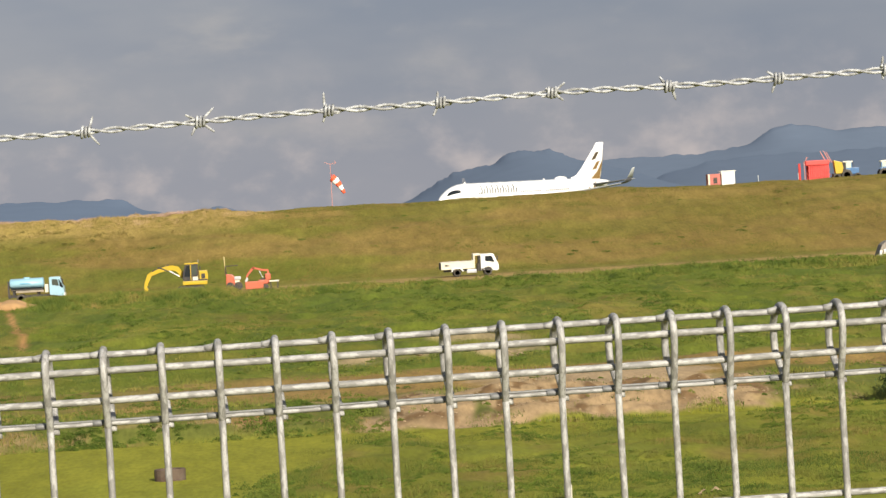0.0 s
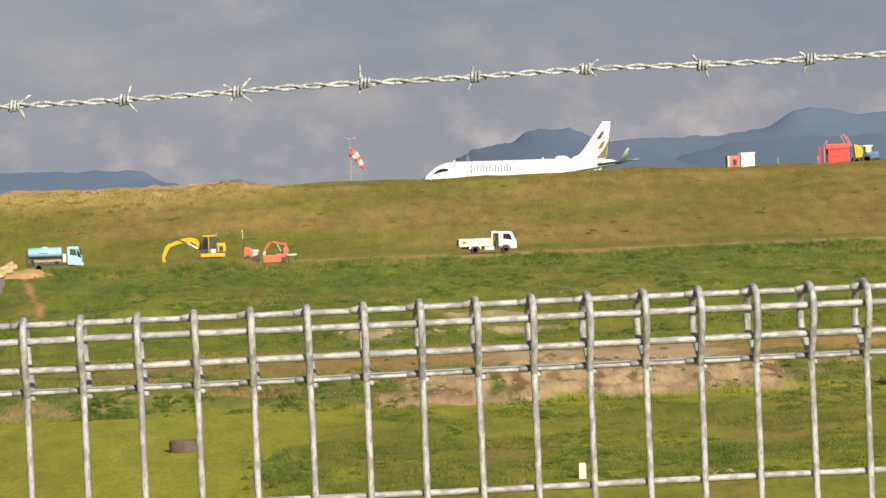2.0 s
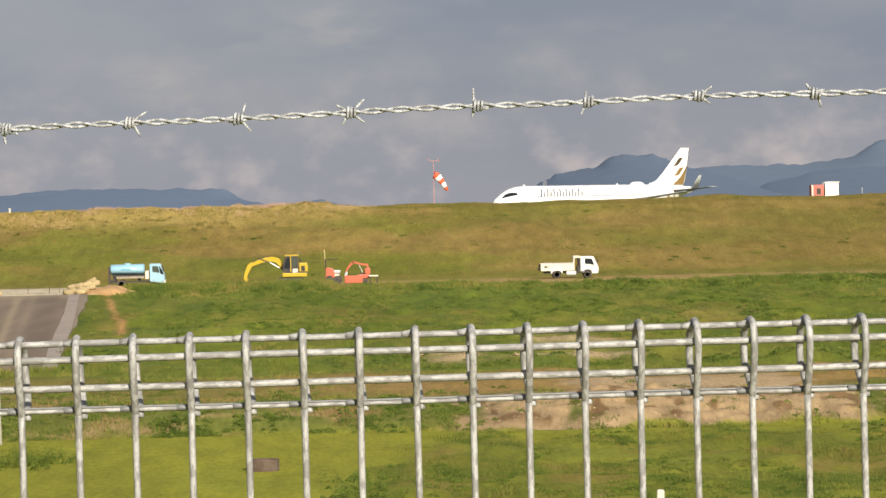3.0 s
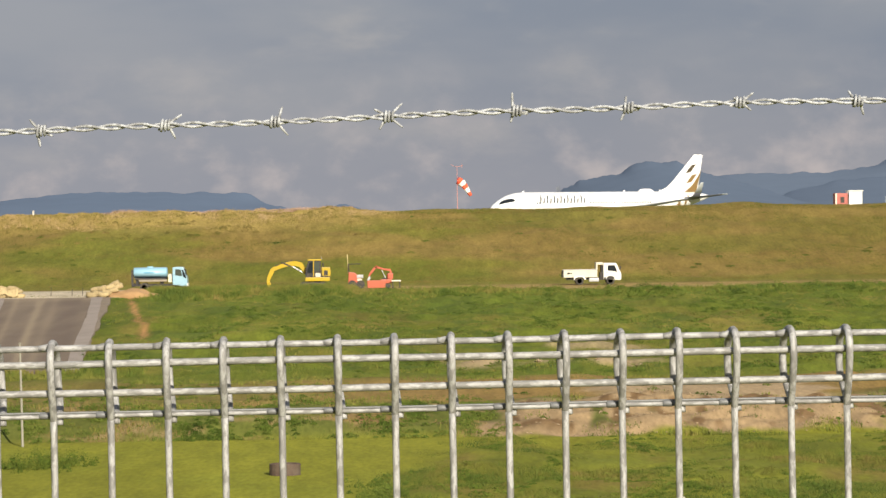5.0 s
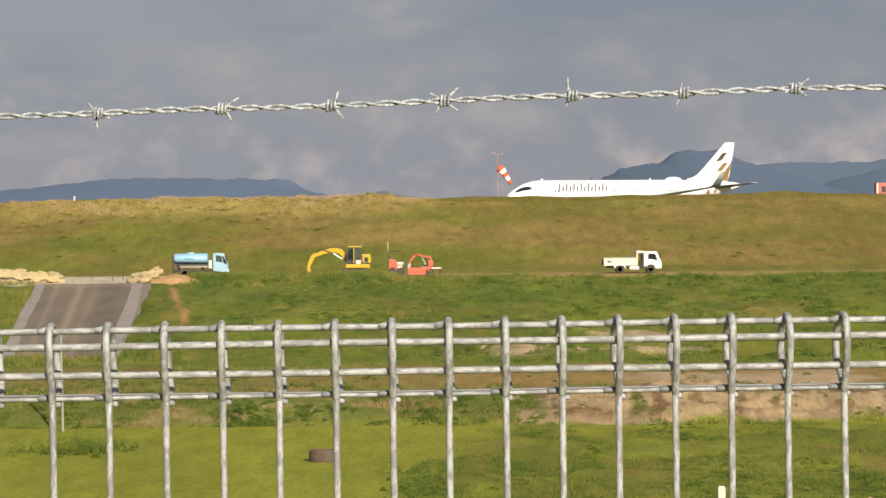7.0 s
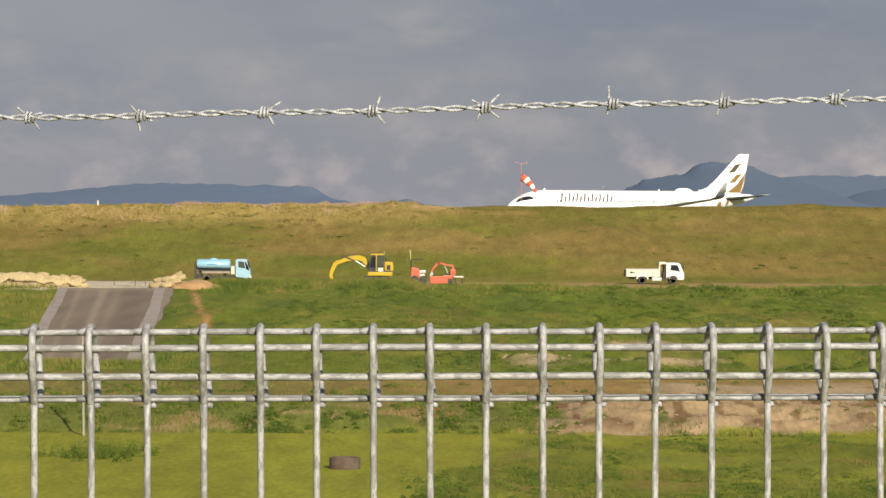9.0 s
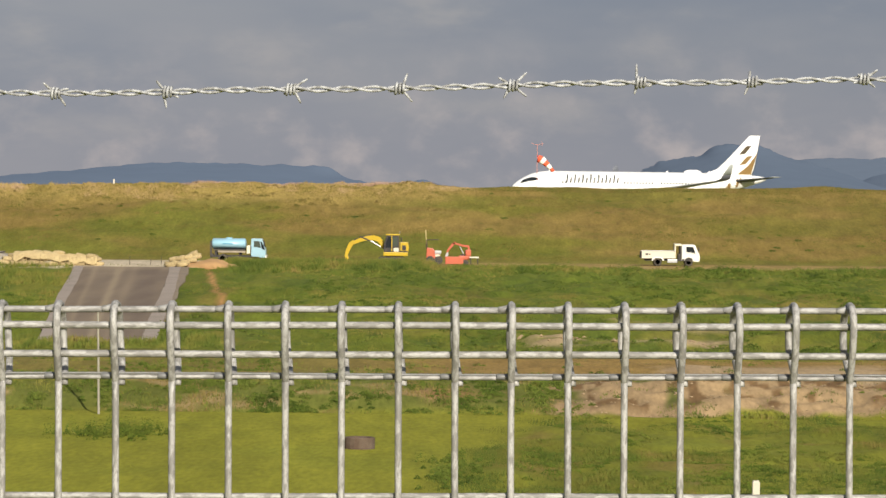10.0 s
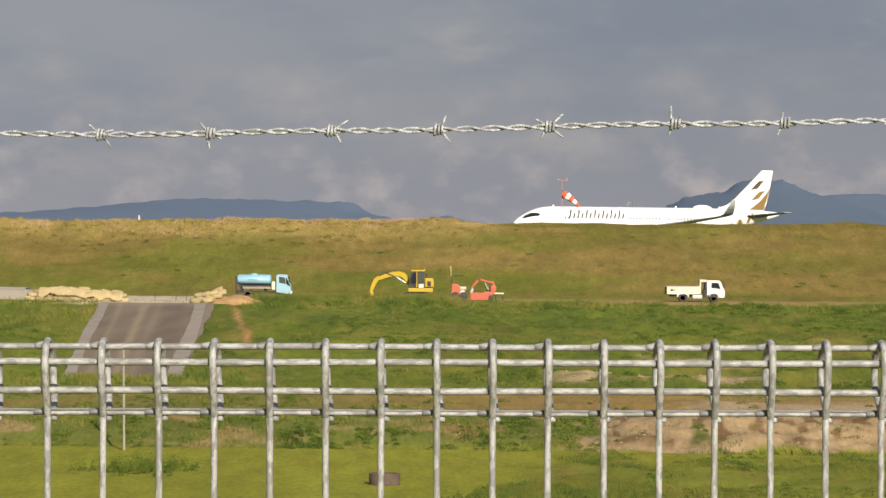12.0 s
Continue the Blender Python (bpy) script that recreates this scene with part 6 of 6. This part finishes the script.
def tufts(name, label, mat, n, xr, yr, h, wd, keep, seed, blades=4, spread=0.16):
    """Tufts of bent grass blades strewn over the land where keep(x, y) lets them stand."""
    r = np.random.RandomState(seed)
    x, y = r.uniform(*xr, n), r.uniform(*yr, n)
    k = keep(x, y)
    ok = r.rand(n) < np.clip(k, 0, 1)
    x, y, k = x[ok], y[ok], k[ok]
    n = len(x)
    size = np.repeat(r.uniform(*h, n) * (0.6 + 0.5 * np.clip(k, 0, 1)), blades)
    bx, by = np.repeat(x, blades) + r.normal(0, spread, n * blades), np.repeat(y, blades) + r.normal(0, spread, n * blades)
    bz = height(bx, by) - 0.03
    a = r.uniform(0, 2 * np.pi, n * blades)
    lean = r.uniform(0.1, 0.75, n * blades) * size
    w = r.uniform(0.6, 1.3, n * blades) * wd
    size = size * r.uniform(0.55, 1.1, n * blades)
    c, s = np.cos(a), np.sin(a)
    p0 = np.stack([bx - s * w, by + c * w, bz], 1)
    p1 = np.stack([bx + s * w, by - c * w, bz], 1)
    p2 = np.stack([bx + c * lean, by + s * lean, bz + size], 1)
    v = np.stack([p0, p1, p2], 1).reshape(-1, 3)
    me = bpy.data.meshes.new(name)
    me.from_pydata(v, [], np.arange(len(v)).reshape(-1, 3).tolist())
    me.materials.append(mat)
    tagged(new(name, me), label, "grass", kind="stuff")


def weeds(name, label, mat, n, xr, yr, rad, h, keep, seed, leaves=18, leaf=0.07):
    """Low leafy clumps: domes of many small leaves that overlap, where keep(x, y) lets them grow."""
    r = np.random.RandomState(seed)
    x, y = r.uniform(*xr, n), r.uniform(*yr, n)
    ok = r.rand(n) < np.clip(keep(x, y), 0, 1)
    x, y = x[ok], y[ok]
    n = len(x)
    k = r.uniform(0, 1, n) ** 2
    R, H = np.repeat(rad[0] + (rad[1] - rad[0]) * k, leaves), np.repeat(h[0] + (h[1] - h[0]) * k, leaves) * r.uniform(0.7, 1.1, n * leaves)
    a, q = r.uniform(0, 2 * np.pi, n * leaves), np.sqrt(r.uniform(0, 1, n * leaves))
    px, py = np.repeat(x, leaves) + R * q * np.cos(a), np.repeat(y, leaves) + R * q * np.sin(a)
    p = np.stack([px, py, height(px, py) + H * (1 - q * q) * r.uniform(0.35, 1.0, n * leaves)], 1)
    d1, d2 = r.normal(0, 1, (n * leaves, 3)), r.normal(0, 1, (n * leaves, 3))
    d1[:, 2] = np.abs(d1[:, 2]) * 0.8
    size = leaf * r.uniform(0.6, 1.5, (n * leaves, 1))
    d1 *= size / np.linalg.norm(d1, axis=1)[:, None]
    d2 *= 0.7 * size / np.linalg.norm(d2, axis=1)[:, None]
    v = np.stack([p - d1 - d2, p - d1 + d2, p + d1], 1).reshape(-1, 3)
    me = bpy.data.meshes.new(name)
    me.from_pydata(v, [], np.arange(len(v)).reshape(-1, 3).tolist())
    me.materials.append(mat)
    tagged(new(name, me), label, "weeds", kind="stuff")


def build_grass():
    free = lambda x, y: 1 - on_ramp(x, y, 0.1)
    bare = lambda x, y: 1 - np.clip(1.2 * spoil(x, y), 0, 1)
    runnel = lambda x, y: 1 - np.exp(-((x + 18.6 - (237 - y) * 0.10) / 0.6) ** 2) * smooth(y, 198, 204)
    terrace = lambda x, y: (0.3 + 0.7 * smooth(x, -9, 3)) * smooth(y + lumps(x, y, 4, 2), 145, 149) * (1 - smooth(y + 2 * lumps(x, y, 5, 4), 158, 163))
    tufts("bank_grass", "rough green grass on the bank", GREEN_SLOPE, 130000, (-44, 54), (163, 240), (0.06, 0.18), 0.020,
          lambda x, y: bare(x, y) * free(x, y) * runnel(x, y) * (0.25 + 0.75 * smooth(wobble(x, y, 5.5, 1) + 0.6 * wobble(x, y, 1.7, 2), -0.5, 0.5)), 1)
    tufts("verge_grass", "tall dark green grass along the haul road", GREEN_SLOPE, 26000, (-18, 54), (229, 243), (0.12, 0.50), 0.034,
          lambda x, y: free(x, y) * smooth(y, 229, 236) * (1 - smooth(y, 241.5, 243)) * (0.35 + 0.65 * smooth(wobble(x, y, 4, 3), -0.3, 0.6)) * (1 - 0.6 * smooth(x, 8, 12) * (1 - smooth(x, 24, 28))), 2)
    tufts("tall_verge_grass", "tall green weeds before the parked machines", GREEN_SLOPE, 12000, (-19.0, 4.5), (240, 249), (0.40, 0.72), 0.022,
          lambda x, y: (0.3 + 0.7 * smooth(wobble(x, y, 2.2, 2), -0.6, 0.3)) * smooth(x, -18.6, -17.4) * (1 - smooth(x, -2.2, -1.5)), 22)
    tufts("ramp_foot_grass", "ragged green grass at the foot of the ramp", GREEN_SLOPE, 6000, (-27, -13), (166, 176), (0.15, 0.45), 0.034,
          lambda x, y: (1 - smooth(y + 2.0 * wobble(x, y, 1.7, 3), 172.5, 174.5)) * (0.35 + 0.65 * smooth(wobble(x, y, 2.6, 5), -0.5, 0.4)), 28)
    tufts("ramp_side_grass", "tall green grass beside the ramp", GREEN_SLOPE, 9000, (-38, -24), (206, 238), (0.2, 0.5), 0.034,
          lambda x, y: free(x, y) * smooth(y, 206, 214) * smooth(wobble(x, y, 4, 6), -0.5, 0.3), 12)
    tufts("embankment_grass", "short olive grass on the embankment", OLIVE_SLOPE, 100000, (-46, 66), (263, 300), (0.05, 0.15), 0.026,
          lambda x, y: 0.3 + 0.7 * smooth(wobble(x, y, 6, 4) + 0.6 * wobble(x, y, 1.9, 5), -0.5, 0.6), 3)
    tufts("crest_grass", "dry yellow grass along the crest", DRY_CREST, 32000, (-46, 4), (284, 303), (0.05, 0.19), 0.04,
          lambda x, y: smooth(y, 286, 294) * (0.3 + 0.7 * smooth(wobble(x, y, 3.2, 3), -0.4, 0.5)) * (1 - smooth(x, -2, 4)), 4)
    tufts("crest_seed_heads", "thin rusty seed heads along the crest", PINK_DRY, 5000, (-26, -2), (298, 303), (0.14, 0.32), 0.02,
          lambda x, y: 0.35 + 0.65 * smooth(wobble(x, y, 2.2, 4.4), -0.2, 0.5), 27, 3)
    tufts("crest_tussocks", "darker tussocks on the crest", TUSSOCK, 12000, (-46, 2), (280, 300), (0.10, 0.24), 0.045,
          lambda x, y: smooth(wobble(x, y, 2.6, 8.8) + 0.6 * wobble(x, y, 0.9, 2), 0.45, 0.8), 24)
    tufts("crest_stubble", "sparse olive stubble along the crest", OLIVE_SLOPE, 12000, (2, 68), (294, 303), (0.05, 0.14), 0.04, lambda x, y: 0.8 + 0 * x, 5)
    tufts("foot_grass", "patchy grass on the low bank", GREEN_SLOPE, 30000, (-26, 40), (133, 164), (0.06, 0.22), 0.03,
          lambda x, y: (1 - (1 - smooth(x, 21.5, 23)) * smooth(x + 1.6 * wobble(x, y, 2.7, 3.4), 4.4, 5.6) * 0.88 * (1 - smooth(y, 153, 157))) * smooth(wobble(x, y, 2.4, 1) + 0.5 * wobble(x, y, 6, 3), -0.4, 0.6) * (1 - 0.75 * terrace(x, y)), 6)
    tufts("meadow_grass", "rank green grass in the meadow", RANK_GRASS, 90000, (-3, 32), (94, 132), (0.04, 0.17), 0.013,
          lambda x, y: smooth(x + 1.2 * wobble(x, y, 4, 2) - 0.10 * (y - 100), -1.4, 0.6) * smooth(wobble(x, y, 4.5, 6) + 0.4 * wobble(x, y, 1.3, 2) + 0.02 * (118 - y), -0.25, 0.55), 7)
    tufts("dry_bank_tufts", "dry straw-coloured tufts on the low bank", DRY_BANK, 16000, (-26, 40), (133, 146), (0.08, 0.26), 0.022,
          lambda x, y: smooth(wobble(x, y, 2.7, 3.4) + 0.5 * wobble(x, y, 1.0, 5.1), 0.0, 0.7) * (1 - 0.97 * smooth(x, 3.5, 5)), 16)
    tufts("bank_edge_grass", "green tufts hanging on the sandy edge", GREEN_SLOPE, 12000, (3, 42), (131.8, 143), (0.10, 0.32), 0.03,
          lambda x, y: smooth(wobble(x, y, 1.6, 7) + 0.5 * wobble(x, y, 5, 2), 0.25, 0.7) * (0.25 + 0.75 * (1 - smooth(y, 132.6, 134.2)) + 0.6 * smooth(y, 139.5, 141)), 17)
    tufts("rank_clumps", "darker clumps of taller grass", RANK_GRASS, 16000, (-2, 32), (94, 133), (0.14, 0.34), 0.014,
          lambda x, y: smooth(x - 0.10 * (y - 100), -1.0, 0.4) * smooth(wobble(x, y, 3.1, 9.2) + 0.5 * wobble(x, y, 1.1, 4), 0.4, 0.8), 18)
    tufts("slope_clumps", "darker clumps of weeds on the bank", RANK_GRASS, 16000, (-44, 54), (166, 238), (0.12, 0.34), 0.022,
          lambda x, y: bare(x, y) * free(x, y) * smooth(wobble(x, y, 6, 8.3) + 0.6 * wobble(x, y, 1.3, 3), 0.3, 0.8), 19)
    tufts("meadow_turf", "short mown turf", TURF, 40000, (-22, 32), (93, 133), (0.03, 0.08), 0.02, lambda x, y: 0.55 - 0.5 * smooth(x - 0.10 * (y - 100), -1.2, 0.8), 9, 3)

    clump = lambda x, y, s, k: smooth(lumps(x, y * 0.4, s, k) + 0.5 * lumps(x, y * 0.5, s * 0.35, k + 1), 0.0, 0.8)
    weeds("bank_weeds", "leafy dark green weeds in clumps on the bank", WEED, 6500, (-42, 54), (168, 238), (0.25, 0.75), (0.08, 0.38),
          lambda x, y: bare(x, y) * free(x, y) * runnel(x, y) * clump(x, y, 3.2, 3), 41, 90, 0.050)
    weeds("verge_weeds", "leafy weeds heaped along the haul road", WEED, 2600, (-16.5, 54), (231, 242.5), (0.25, 0.7), (0.20, 0.62),
          lambda x, y: free(x, y) * clump(x, y, 2.6, 7) * (1 - 0.35 * smooth(x, 8, 12) * (1 - smooth(x, 24, 28)) * smooth(y, 236, 239)), 42, 120, 0.052)
    weeds("meadow_weeds", "leafy green clumps in the rank meadow", WEED_BRIGHT, 4200, (-1.5, 32), (94, 132), (0.12, 0.42), (0.06, 0.26),
          lambda x, y: smooth(x - 0.10 * (y - 100), -0.6, 0.8) * clump(x, y, 1.9, 5), 43, 90, 0.027)
    weeds("foot_weeds", "leafy green clumps along the foot of the bank", WEED, 4200, (-26, 42), (132.6, 158), (0.12, 0.45), (0.08, 0.34),
          lambda x, y: (1 - 0.8 * terrace(x, y)) * clump(x, y, 1.4, 8) * (1 - 0.85 * (1 - smooth(x, 21.5, 23)) * smooth(x, 5, 7) * (1 - smooth(y, 153, 157))), 44, 90, 0.032)
    weeds("low_bank_weeds", "dark green weeds in rows on the low bank", WEED, 3000, (-26, 5), (133, 142), (0.10, 0.42), (0.08, 0.34),
          lambda x, y: clump(x, y, 1.1, 12), 49, 80, 0.034)
    weeds("rank_edge", "dense dark clump where the rank grass begins", WEED, 520, (-2.4, 1.6), (98, 115), (0.12, 0.42), (0.16, 0.60),
          lambda x, y: np.exp(-(((x + 0.10 - 0.05 * (y - 106)) / 0.62) ** 2 + ((y - 106) / 5.0) ** 2)), 26, 90, 0.026)
    weeds("meadow_clump", "isolated clump of taller leafy weeds", WEED_BRIGHT, 800, (-16.5, -9.0), (115, 125), (0.10, 0.40), (0.30, 0.90),
          lambda x, y: np.exp(-(((x + 12.9) / 1.7) ** 2 + ((y - 120) / 2.0) ** 2) * 1.4), 48, 90, 0.028)
    weeds("embankment_weeds", "small green weeds dotted over the embankment", RANK_GRASS, 260, (-44, 64), (265, 297), (0.2, 0.6), (0.04, 0.16),
          lambda x, y: 0.15 + 0.85 * clump(x, y, 6.0, 2), 45, 90, 0.055)
    weeds("crest_holes", "dark tussocks dotted along the crest", TUSSOCK, 130, (-46, -1), (284, 300), (0.15, 0.4), (0.10, 0.26),
          lambda x, y: 0.2 + 0.8 * clump(x, y, 4.0, 4), 47, 60, 0.06)
    tufts("crest_hummocks", "tall dry grass in clumps along the crest", DRY_CREST, 16000, (-46, -1), (286, 302), (0.18, 0.48), 0.05,
          lambda x, y: smooth(y, 286, 296) * clump(x, y, 1.8, 6) * smooth(lumps(x, y * 0.4, 6, 2), -0.6, 0.4), 46, 5, 0.2)


build_grass()


# ---- what moves ----
def motions():
    # the sock swings on its hoop as the wind freshens
    walk(sock, [(t, pose(0.10, 0, 6.42, 0, a, 0)) for t, a in ((0, 9), (1, 8), (2, 9), (3, 7), (4, 6), (5, 6), (5.5, 5), (6.5, 11), (7, 9), (8, 5), (9, 1), (9.5, -2), (10.5, -6), (11.2, -5), (12, -8))])
    walk(airliner, [
        (0, pose(29.20, 498.00, -0.4, 0, 0, 46.26)),
        (1, pose(26.40, 495.67, -0.4, 0, 0, 43.92)),
        (2, pose(23.81, 493.33, -0.4, 0, 0, 41.64)),
        (3, pose(21.42, 491.00, -0.4, 0, 0, 39.43)),
        (4, pose(19.19, 488.67, -0.4, 0, 0, 37.30)),
        (5, pose(17.11, 486.33, -0.4, 0, 0, 35.22)),
        (6, pose(15.14, 484.00, -0.4, 0, 0, 33.22)),
        (7, pose(13.28, 481.67, -0.4, 0, 0, 31.28)),
        (8, pose(11.47, 479.33, -0.4, 0, 0, 29.41)),
        (9, pose(9.72, 477.00, -0.4, 0, 0, 27.61)),
        (10, pose(7.98, 474.67, -0.4, 0, 0, 25.88)),
        (11, pose(6.24, 472.33, -0.4, 0, 0, 24.21)),
        (12, pose(4.46, 470.00, -0.4, 0, 0, 22.61)),
    ])


motions()
